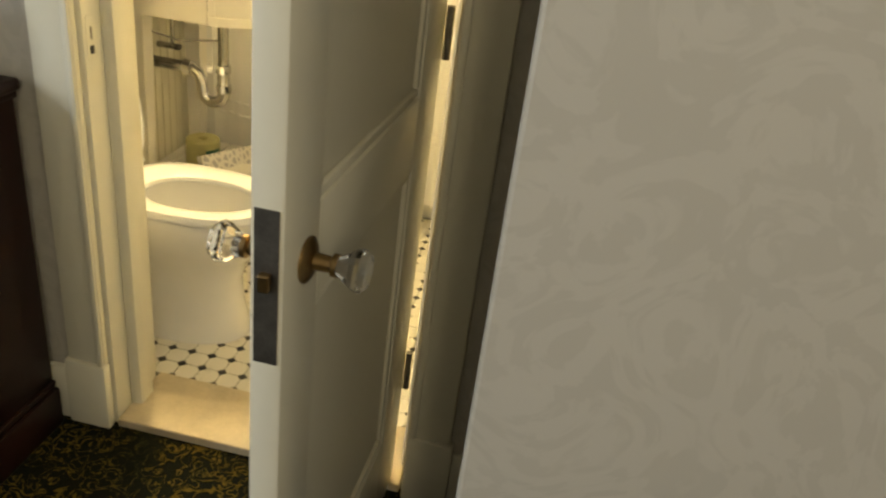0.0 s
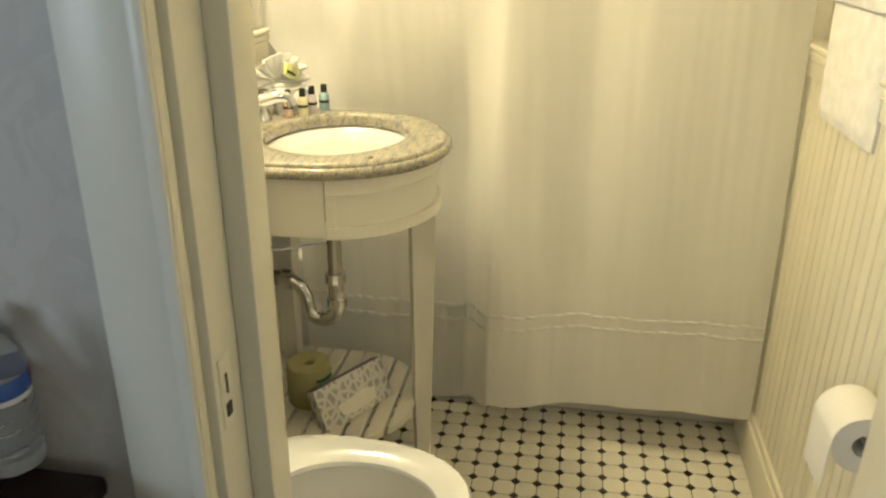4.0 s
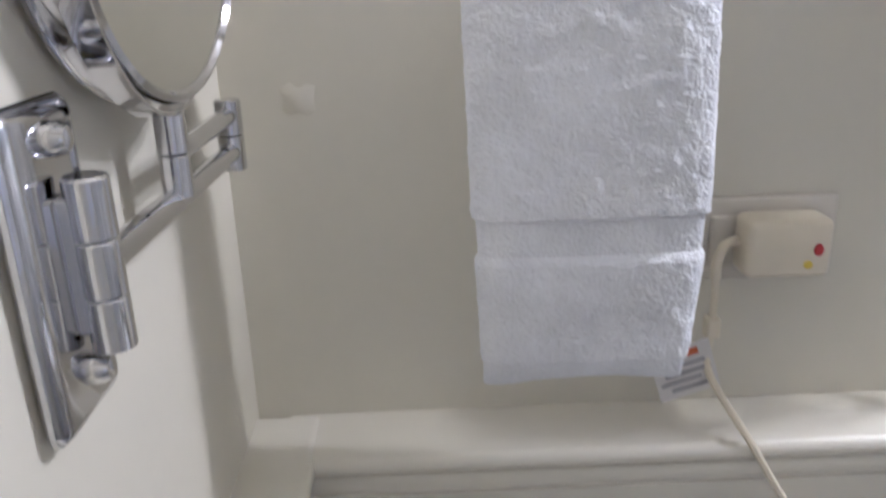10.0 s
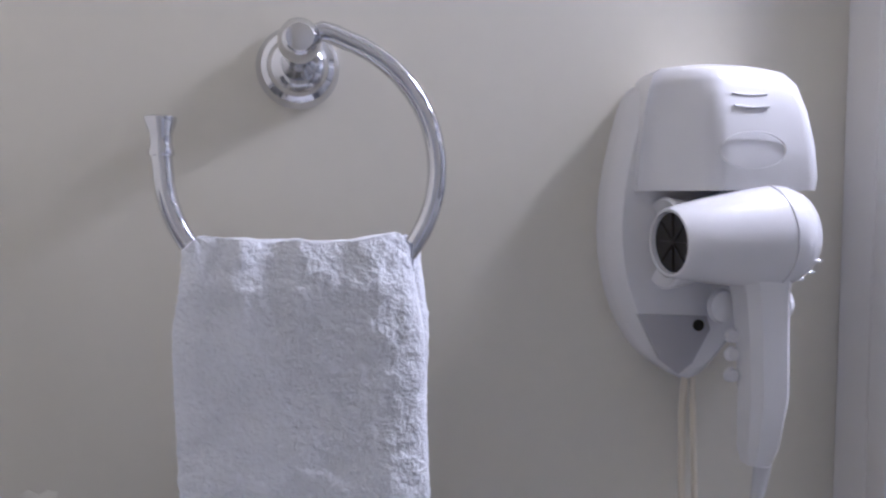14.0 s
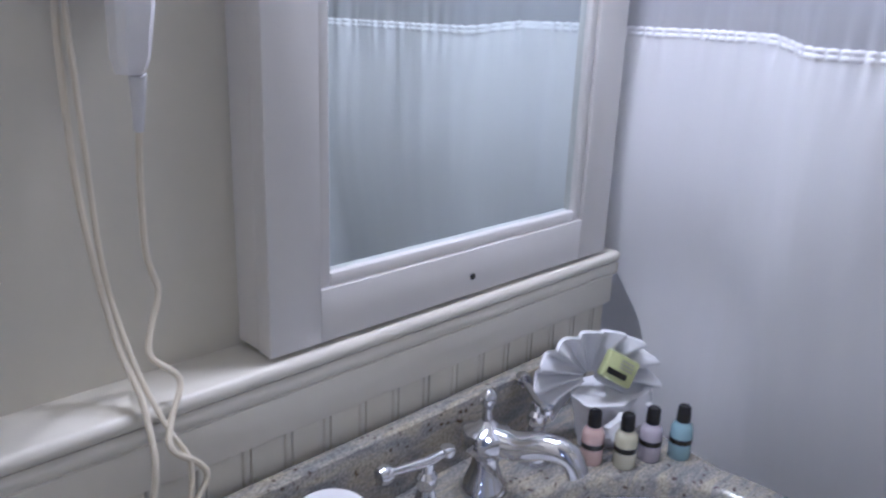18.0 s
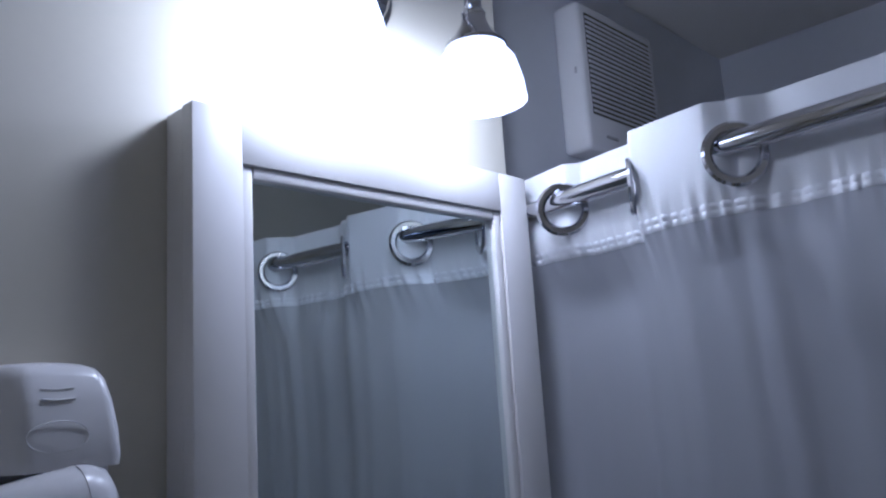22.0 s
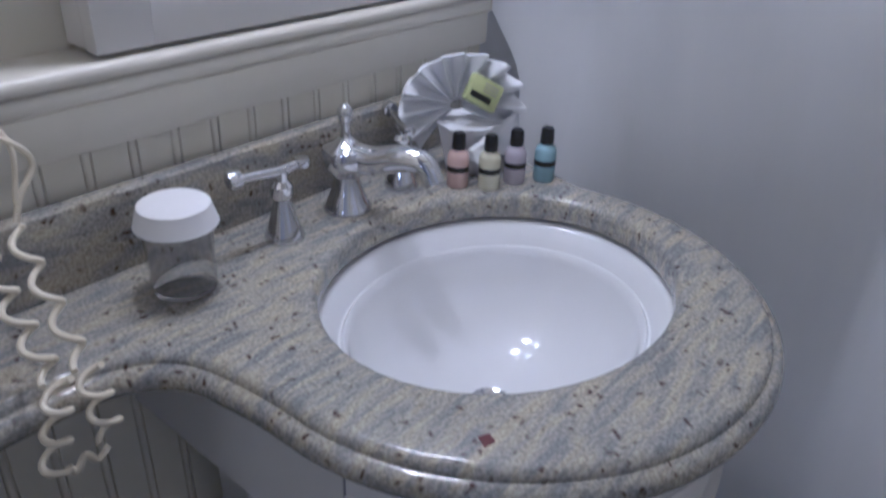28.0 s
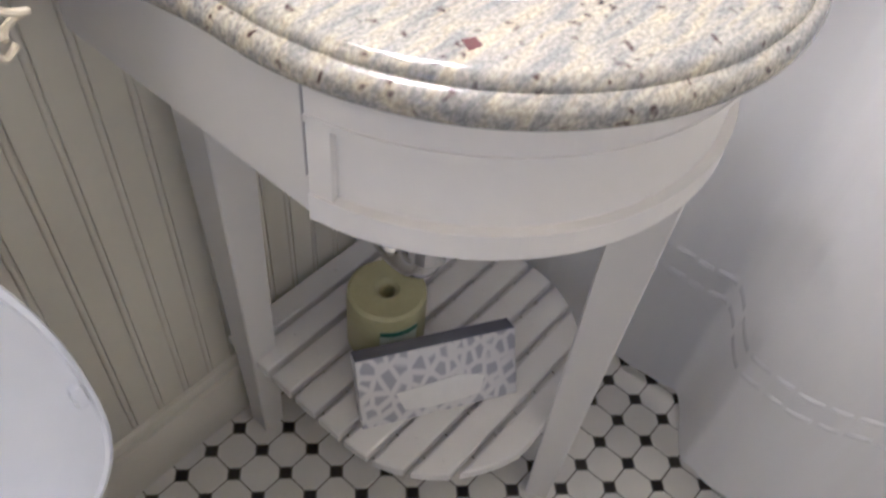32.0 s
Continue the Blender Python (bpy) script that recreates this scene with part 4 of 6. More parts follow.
def curtain():
    c = thing("shower_curtain", (0.47, -0.6, 1.8), "white fabric shower curtain with a sheer band, hung from rings", "shower curtain")

    def sheet(z0, z1, ny, nz, off=0.0, y_end=-1.272):
        rows = []
        for k in range(nz + 1):
            z = z0 + (z1 - z0) * k / nz
            yl = curtain_left(z)
            rows.append([])
            for i in range(ny + 1):
                y = yl + (y_end - yl) * i / ny
                zz = z - curtain_drop(y, z) + (0.007 - 0.010 * sstep(-0.13, -0.20, y)) * math.exp(-((z - 1.368) / 0.10) ** 2)
                rows[-1].append((curtain_x(y, z) + off, y, zz))
        return loft(rows, None, False, False, False)
    HEM = ((0.352, 0.362), (0.388, 0.398))
    part("header", sheet(1.733, 1.850, 420, 8), M_CLOTH, c, "white header band with grommets", True)
    part("sheer_panel", sheet(1.372, 1.733, 420, 18), M_SHEER, c, "sheer woven window band", True)
    part("main_panel", sheet(0.118, 1.372, 420, 60), M_CLOTH, c, smooth=True)
    for z0, z1 in ((1.361, 1.373), (1.726, 1.741)):
        # satin tape drawn up into small puffs between its stitches
        rows = []
        for k in range(7):
            v = k / 6
            rows.append([])
            for i in range(1101):
                y = 0.070 - 1.342 * i / 1100
                p = 0.5 + 0.5 * noise.noise(Vector((30 * y, 2.2, z0)))
                puff = (0.05 + 0.95 * abs(math.sin(240 * y + 3.0 * noise.noise(Vector((12 * y, 0.3, z0)))))) * (0.4 + p)
                z = z0 + (z1 - z0) * v
                rows[-1].append((curtain_x(y, z) - 0.0004 - 0.0020 * puff * abs(math.sin(2 * math.pi * v)), y, z + (0.007 - 0.010 * sstep(-0.13, -0.20, y)) * math.exp(-((z - 1.368) / 0.10) ** 2) + 0.0012 * (puff - 0.6) * (2 * v - 1)))
        part("ribbon_trim", loft(rows, None, False, False, False), M_TRIM, c, "shiny gathered ribbon trim", True)
    for z0, z1 in HEM:
        # a row of short satin stitches
        bm, y = None, -0.03
        while y > -1.26:
            ln = 0.020 + 0.012 * abs(math.sin(37 * y))
            row = []
            for j in range(4):
                z = z0 + (z1 - z0) * j / 3
                row.append([(curtain_x(y - ln * i / 4, z) - 0.0012 - 0.0026 * math.sin(math.pi * j / 3) * math.sin(math.pi * i / 4), y - ln * i / 4, z - curtain_drop(y - ln * i / 4, z) + 0.002 * math.sin(61 * y)) for i in range(5)])
            bm = loft(row, bm, False, False, False)
            y -= ln + 0.006
        part("drawn_thread_band", bm, M_TRIM, c, "row of shiny drawn-thread stitches", True)
    for k, y in enumerate(RINGS):
        x = rod_x(y)
        tor = []
        for i in range(28):
            a = 2 * math.pi * i / 28
            cy, cz = math.cos(a), math.sin(a)
            tor.append([(q * 0.5, (0.030 + p) * cy, (0.030 + p) * cz) for p, q in ((-0.006, 0.0), (-0.003, 0.006), (0.003, 0.006), (0.006, 0.0), (0.003, -0.006), (-0.003, -0.006))])
        tor.append(tor[0])
        bm = loft(tor, None, False, False)
        side = -60 if k % 2 else 38
        part("grommet", moved(bm, Matrix.Translation((x, y, 1.788)) @ Matrix.Rotation(radians(side), 4, "Z")), M_CHROME, c, "chrome grommet ring", True)
    return c


M_TRIM = material("satin_ribbon", (0.93, 0.93, 0.95), 0.25, 0, 0.05, 60, 200, 0.05)
curtain()
ys = [WALL_Y - 0.002 + (RIGHT_Y + 0.002 - WALL_Y + 0.002) * i / 40 for i in range(41)]
rod = thing("curtain_rod", (0.5, -0.6, 1.8), "curved chrome shower curtain rod", "curtain rod")
part("bar", tube([(rod_x(y), y, 1.80) for y in ys], 0.0125, 16), M_CHROME, rod, smooth=True)
for y, s in ((WALL_Y, 1), (RIGHT_Y, -1)):
    fl = lathe([(0, 0), (0.035, 0), (0.035, 0.006), (0.02, 0.016), (0, 0.016)], 24)
    part("flange", moved(fl, Matrix.Translation((rod_x(y), y - s * 0.001, 1.80)) @ Matrix.Rotation(radians(90 * s), 4, "X")), M_CHROME, rod, smooth=True)

tub = thing("bathtub", (0.9, -0.6, 0), "white enamelled built-in bathtub behind the curtain", "bathtub")
part("apron", box(0.575, 0.615, RIGHT_Y + 0.002, TUB_Y - 0.002, 0.0, 0.43, 0.012, 3), M_CHINA, tub, smooth=True)
part("rim", box(0.60, 0.67, RIGHT_Y + 0.002, TUB_Y - 0.002, 0.405, 0.432, 0.010, 3), M_CHINA, tub, smooth=True)
part("tub_floor", box(0.615, FAR_X - 0.002, RIGHT_Y + 0.002, TUB_Y - 0.002, 0.0, 0.10), M_CHINA, tub)


# ---- mirrored cabinet ----
CAB = (-0.026, 0.472, 1.102, 1.845, 0.026)


def cabinet():
    x0, x1, z0, z1, yf = CAB
    c = thing("medicine_cabinet", ((x0 + x1) / 2, WALL_Y, z0), "white framed mirror cabinet standing on the ledge", "cabinet")
    part("body", box(x0 + 0.001, x1 - 0.001, yf + 0.020, WALL_Y + 0.0, z0, z1, 0.002), M_CAB, c)
    px0, px1, pz0, pz1 = 0.027, 0.416, 1.152, 1.792
    d = part("door", box(x0, px0, yf, yf + 0.019, z0, z1, 0.0007), M_CAB, c, "white painted frame door", True)
    part("stile", box(px1, x1, yf, yf + 0.019, z0, z1, 0.0007), M_CAB, d, smooth=True)
    part("rail", box(px0, px1, yf, yf + 0.019, z0, pz0, 0.0007), M_CAB, d, smooth=True)
    part("rail", box(px0, px1, yf, yf + 0.019, pz1, z1, 0.0007), M_CAB, d, smooth=True)
    w = 0.013
    part("moulding", box(px0, px0 + w, yf + 0.003, yf + 0.013, pz0, pz1, 0.003), M_CAB, d, smooth=True)
    part("moulding", box(px1 - w, px1, yf + 0.003, yf + 0.013, pz0, pz1, 0.003), M_CAB, d, smooth=True)
    part("moulding", box(px0 + w, px1 - w, yf + 0.003, yf + 0.013, pz0, pz0 + w, 0.003), M_CAB, d, smooth=True)
    part("moulding", box(px0 + w, px1 - w, yf + 0.003, yf + 0.013, pz1 - w, pz1, 0.003), M_CAB, d, smooth=True)
    part("mirror_pane", box(px0 + 0.008, px1 - 0.008, yf + 0.012, yf + 0.016, pz0 + 0.008, pz1 - 0.008), M_MIRROR, c, "clear silvered mirror")
    kh = lathe([(0, 0), (0.0035, 0), (0.0035, 0.002), (0, 0.002)], 16)
    part("keyhole", moved(kh, Matrix.Translation((0.223, yf + 0.0005, 1.122)) @ Matrix.Rotation(radians(90), 4, "X")), M_BLACKPL, d, "small dark lock hole")


cabinet()


# ---- wall lamp ----
M_SHADE = bpy.data.materials.new("lit_opal_glass")
M_SHADE.use_nodes = True
_b = M_SHADE.node_tree.nodes["Principled BSDF"]
_b.inputs["Base Color"].default_value = (0.9, 0.88, 0.82, 1)
_b.inputs["Emission Color"].default_value = (1.0, 0.80, 0.52, 1)
_b.inputs["Emission Strength"].default_value = 36.0


def wall_lamp():
    w = thing("wall_lamp", (0.2, WALL_Y, 2.05), "chrome wall lamp with lit opal glass bell shades", "wall lamp")
    rx, rz, ay = 0.226, 2.070, -0.006
    ros = lathe([(0, 0), (0.060, 0), (0.060, 0.004), (0.055, 0.008), (0.050, 0.009), (0.046, 0.015), (0.034, 0.022), (0.016, 0.026), (0, 0.027)], 40)
    part("rosette", moved(ros, Matrix.Translation((rx, WALL_Y, rz)) @ Matrix.Rotation(radians(90), 4, "X")), M_CHROME, w, smooth=True)
    part("post", tube([(rx, ay, rz - 0.006), (rx, WALL_Y - 0.02, rz)], 0.0085, 14), M_CHROME, w, smooth=True)
    part("hub", moved(lathe([(0, -0.013), (0.009, -0.012), (0.013, -0.006), (0.013, 0.006), (0.009, 0.012), (0, 0.013)], 20), Matrix.Translation((rx, ay, rz - 0.006)) @ Matrix.Rotation(radians(90), 4, "Y")), M_CHROME, w, smooth=True)
    for x in SHADE_X:
        sg = 1 if x > rx else -1
        arm = smooth_path([(rx, ay, rz - 0.006), (rx + sg * 0.035, ay - 0.002, rz - 0.004), (x - sg * 0.030, SHADE_Y + 0.004, rz + 0.002), (x - sg * 0.010, SHADE_Y, rz - 0.006), (x, SHADE_Y, rz - 0.030)], 6)
        part("arm", tube(arm, 0.0068, 12), M_CHROME, w, smooth=True)
        h = lathe([(0, 0.066), (0.007, 0.064), (0.011, 0.058), (0.011, 0.051), (0.0085, 0.047), (0.0135, 0.044), (0.0155, 0.040), (0.0145, 0.036), (0.017, 0.026), (0.024, 0.012), (0.034, 0.003), (0.0375, -0.001), (0.037, -0.005), (0.030, -0.005), (0, 0.0)], 32)
        part("holder", moved(h, Matrix.Translation((x, SHADE_Y, 1.976))), M_CHROME, w, smooth=True)
        s = lathe([(0.028, 0.0), (0.038, -0.008), (0.047, -0.020), (0.052, -0.037), (0.0555, -0.053), (0.0560, -0.063), (0.0575, -0.068), (0.0575, -0.072), (0.0550, -0.072), (0.0535, -0.063), (0.0528, -0.053), (0.049, -0.037), (0.044, -0.021), (0.035, -0.010), (0.026, -0.003)], 44, True)
        o = part("shade", moved(s, Matrix.Translation((x, SHADE_Y, 1.974))), M_SHADE, w, "glowing opal glass bell shade", True)
        o.visible_shadow = False


wall_lamp()

# ---- bedroom things ----
def dresser():
    d = thing("dresser", (-1.02, 0.35, 0), "dark mahogany dresser with a moulded top", "dresser")
    part("carcass", box(-1.238, -0.838, -0.285, 1.1, 0.06, 0.765, 0.004), M_WOOD, d, smooth=True)
    part("top", box(-1.265, -0.832, -0.300, 1.12, 0.778, 0.803, 0.008, 3), M_WOOD, d, smooth=True)
    part("top_moulding", box(-1.252, -0.835, -0.292, 1.11, 0.763, 0.779, 0.005, 2), M_WOOD, d, smooth=True)
    part("plinth", box(-1.252, -0.835, -0.298, 1.11, -0.016, 0.085, 0.006, 2), M_WOOD, d, smooth=True)
    part("plinth_moulding", box(-1.246, -0.836, -0.292, 1.105, 0.085, 0.105, 0.006, 2), M_WOOD, d, smooth=True)


dresser()


# ---- things on the vanity wall ----
def disc(r, h, seg=24, bev=0.0):
    return lathe([(0, 0), (r, 0), (r, h - bev), (r - bev, h), (0, h)], seg)


FACE = Matrix.Rotation(radians(90), 4, "X")      # turns a lathed thing to face the room from the vanity wall


def spot(x, y, z):
    return Matrix.Translation((x, y, z))


def towel_body(x0, x1, y0, y1, z0, z1, seed, band=None, fluff=0.0022, nx=34, nz=70):
    """A folded hanging towel: a soft closed slab with rounded rims and a ragged pile."""
    rings = []
    rnd = random.Random(seed)
    ph = rnd.random() * 9
    for k in range(nz + 1):
        v = k / nz
        z = z0 + (z1 - z0) * v
        end = min(1.0, 14 * min(v, 1 - v) + 0.25) ** 0.5
        thick = (y1 - y0) / 2 * end
        wav = 0.004 * math.sin(5 * v + ph)
        cy = (y0 + y1) / 2 + 0.002 * math.sin(9 * v + ph)
        ring = []
        flat = band and band[0] < z < band[1]
        for i in range(2 * nx):
            u = (i % nx) / (nx - 1)
            side = -1 if i < nx else 1
            uu = u if side < 0 else 1 - u
            edge = math.sqrt(max(0.0, 1 - (2 * uu - 1) ** 8))
            x = x0 + (x1 - x0) * uu + wav
            f = 0.3 if flat else 1.0
            nz_ = noise.noise(Vector((x * 160, z * 160, side + seed))) + 0.6 * noise.noise(Vector((x * 420, z * 420, seed)))
            y = cy + side * thick * (0.2 + 0.8 * edge) * (0.80 if flat else 1) + 0.75 * fluff * f * nz_
            xx = x + (0.6 * fluff * nz_ if uu < 0.03 or uu > 0.97 else 0)
            sag = 0.006 * math.sin(3.1 * math.pi * uu) * (1 if v > 0.95 else 0)
            ring.append((xx, y, z + sag))
        rings.append(ring)
    return loft(rings)


def ring_towel():
    r = thing("towel_ring", (-0.414, WALL_Y, 1.625), "open chrome towel ring on a round wall rosette", "towel ring")
    cx, cz, rad, yy = -0.4185, 1.534, 0.0705, -0.014
    ros = spot(-0.420, WALL_Y, 1.600) @ FACE
    part("rosette", moved(lathe([(0, 0), (0.026, 0), (0.026, 0.003), (0.0235, 0.006), (0.0225, 0.009), (0.019, 0.011), (0.017, 0.016), (0.011, 0.020), (0, 0.020)], 36), ros), M_CHROME, r, smooth=True)
    part("post", moved(lathe([(0, 0.018), (0.011, 0.018), (0.008, 0.030), (0.0075, 0.072), (0.010, 0.078), (0.0115, 0.090), (0.0105, 0.099), (0.007, 0.103), (0, 0.104)], 24), ros), M_CHROME, r, smooth=True)
    pts = [(-0.417, yy, 1.5995), (-0.408, yy, 1.605)] + [(cx + rad * math.cos(radians(a)), yy, cz + rad * math.sin(radians(a))) for a in range(72, -187, -7)]
    pts += [(pts[-1][0] - 0.0004, yy, pts[-1][2] + 0.005), (pts[-1][0] - 0.0004, yy, pts[-1][2] + 0.010)]
    part("ring_bar", tube(smooth_path(pts, 2), 0.0052, 14), M_CHROME, r, smooth=True)
    tx, tz = pts[-1][0], pts[-1][2]
    part("tip", moved(lathe([(0, -0.004), (0.006, -0.004), (0.0065, -0.002), (0.0055, 0.001), (0.0055, 0.007), (0.0078, 0.013), (0.0078, 0.0155), (0.005, 0.0165), (0, 0.016)], 18), spot(tx, yy, tz)), M_CHROME, r, smooth=True)
    t = thing("hand_towel", (-0.42, -0.02, 1.18), "thick white terry hand towel hung through the ring", "towel")
    part("front_fold", hand_towel_body(-0.482, -0.356, -0.041, -0.014, 1.180, 1.500, 3, (1.257, 1.279)), M_TERRY, t, smooth=True)
    part("back_fold", hand_towel_body(-0.474, -0.352, -0.012, 0.012, 1.225, 1.497, 5, None), M_TERRY, t, smooth=True)


def hand_towel_body(x0, x1, y0, y1, z0, z1, seed, band, nx=70, nz=150):
    """A folded hanging towel with a tufted pile, gathered where the ring carries it, a flat woven band and a flat hem."""
    rings = []
    half = (y1 - y0) / 2
    for k in range(nz + 1):
        v = k / nz
        z = z0 + (z1 - z0) * v
        end = min(1.0, 20 * v + 0.35) ** 0.5 * min(1.0, 9 * (1 - v) + 0.30) ** 0.5
        top = sstep(1.440, 1.497, z)
        cy = (y0 + y1) / 2 + 0.0015 * math.sin(21 * z + seed)
        flat = 0.0
        if band:
            flat = sstep(band[0] - 0.001, band[0] + 0.001, z) * sstep(band[1] + 0.001, band[1] - 0.001, z)
        hem = sstep(z0 + 0.016, z0 + 0.013, z)
        ring = []
        for i in range(2 * nx):
            u = (i % nx) / (nx - 1)
            side = -1 if i < nx else 1
            uu = u if side < 0 else 1 - u
            edge = math.sqrt(max(0.0, 1 - (2 * uu - 1) ** 8))
            x = x0 + (x1 - x0) * uu + 0.0025 * math.sin(14 * z + seed) + (0.5 - uu) * 0.012 * top + (0.5 - uu) * 0.010 * sstep(0.35, 0.0, v)
            tuft = noise.noise(Vector((x * 210, z * 210, side + seed))) + 0.9 * noise.noise(Vector((x * 70, z * 70, seed + 5.0)))
            pile = 0.0011 * (1 - 0.88 * max(flat, hem))
            # soft pleats where the cloth is bunched on the ring
            pleat = top * (0.0035 * noise.noise(Vector((x * 60, 0.4, seed))) + 0.0012 * math.cos(190 * (x - x0)))
            inset = 0.0035 * max(flat, 0.7 * hem)
            y = cy + side * ((half - inset) * end * (0.2 + 0.8 * edge) + pile * tuft + pleat)
            rim = sstep(0.05, 0.0, uu) - sstep(0.95, 1.0, uu)
            xx = x + rim * (inset * 0.6 - 0.9 * pile * abs(tuft) - 0.0006)
            sag = top * (0.004 * abs(2 * uu - 1) ** 2 - 0.003 + 0.0035 * noise.noise(Vector((x * 60, 3.1, seed))) - 0.007 * sstep(0.88, 1.0, abs(2 * uu - 1))) - (1 - sstep(0.0, 0.06, v)) * 0.004 * math.sin(3.3 * uu + seed)
            ring.append((xx, y, z + sag + 0.0006 * tuft * (1 - flat)))
        rings.append(ring)
    return loft(rings)


ring_towel()


def outlet():
    o = thing("wall_outlet", (-0.274, WALL_Y, 1.224), "ivory wall socket plate with a shock-guard plug in it", "outlet")
    part("plate", box(-0.330, -0.223, WALL_Y - 0.005, WALL_Y, 1.194, 1.254, 0.003, 3), M_WALLPLATE, o, smooth=True)
    part("socket_face", box(-0.311, -0.238, WALL_Y - 0.008, WALL_Y - 0.005, 1.206, 1.242, 0.002), M_WALLPLATE, o)
    for x in (-0.318, -0.231):
        part("screw", moved(disc(0.0025, 0.0015, 12), spot(x, WALL_Y - 0.005, 1.224) @ FACE), M_DULLCHROME, o)
    g = thing("guard_plug", (-0.268, WALL_Y - 0.008, 1.227), "ivory shock-guard plug with red and yellow buttons", "plug")
    part("body", box(-0.296, -0.240, WALL_Y - 0.036, WALL_Y - 0.008, 1.206, 1.246, 0.005, 3), M_IVORY, g, smooth=True)
    part("red_button", moved(lathe([(0, 0), (0.0045, 0), (0.004, 0.002), (0, 0.0025)], 16, sx=0.7), spot(-0.250, WALL_Y - 0.0355, 1.226) @ FACE), material("red_plastic", (0.42, 0.03, 0.03), 0.4), g, "dark red test button")
    part("yellow_button", moved(disc(0.0028, 0.002, 14), spot(-0.256, WALL_Y - 0.0355, 1.216) @ FACE), material("yellow_plastic", (0.65, 0.52, 0.05), 0.4), g, "yellow reset button")
    part("strain_relief", tube(smooth_path([(-0.297, 0.062, 1.228), (-0.306, 0.058, 1.226), (-0.312, 0.054, 1.216), (-0.313, 0.052, 1.205)], 5), 0.0035, 10), M_IVORY, g, smooth=True)
    part("cord", tube(smooth_path([(-0.313, 0.052, 1.206), (-0.3125, 0.051, 1.192), (-0.313, 0.0505, 1.177)], 4), 0.0026, 8), M_IVORY, g, smooth=True)
    part("cord_sleeve", box(-0.318, -0.308, 0.045, 0.056, 1.163, 1.178, 0.002), M_IVORY, g)
    tag = thing("cord_tag", (-0.33, 0.05, 1.12), "white paper warning tag tied to the cord", "tag")
    m = spot(-0.331, 0.044, 1.141) @ Matrix.Rotation(radians(-18), 4, "Y")
    part("paper", moved(box(-0.021, 0.021, -0.0004, 0.0004, -0.019, 0.019), m), material("tag_paper", (0.72, 0.70, 0.66), 0.8), tag)
    part("warning_bar", moved(box(-0.019, 0.012, -0.0012, -0.0006, 0.011, 0.016), m), material("orange_print", (0.55, 0.16, 0.06), 0.8), tag)
    for k, (a, b) in enumerate(((-0.018, 0.015), (-0.014, 0.018), (-0.018, 0.010), (-0.012, 0.016))):
        part("print_line", moved(box(a, b, -0.0012, -0.0006, 0.004 - 0.006 * k, 0.007 - 0.006 * k), m), M_GREYPL, tag)


M_WALLPLATE = material("cream_plate_plastic", (0.66, 0.62, 0.52), 0.35, 0, 0.04, 20, 100, 0.0)
outlet()


def coil(a, b, turns, r, n):
    """A slack spiral between two points."""
    a, b = Vector(a), Vector(b)
    out = []
    for i in range(n + 1):
        q = i / n
        p = a.lerp(b, q)
        ang = 2 * math.pi * turns * q
        out.append((p.x + r * math.cos(ang), p.y + 0.7 * r * math.sin(ang), p.z))
    return out


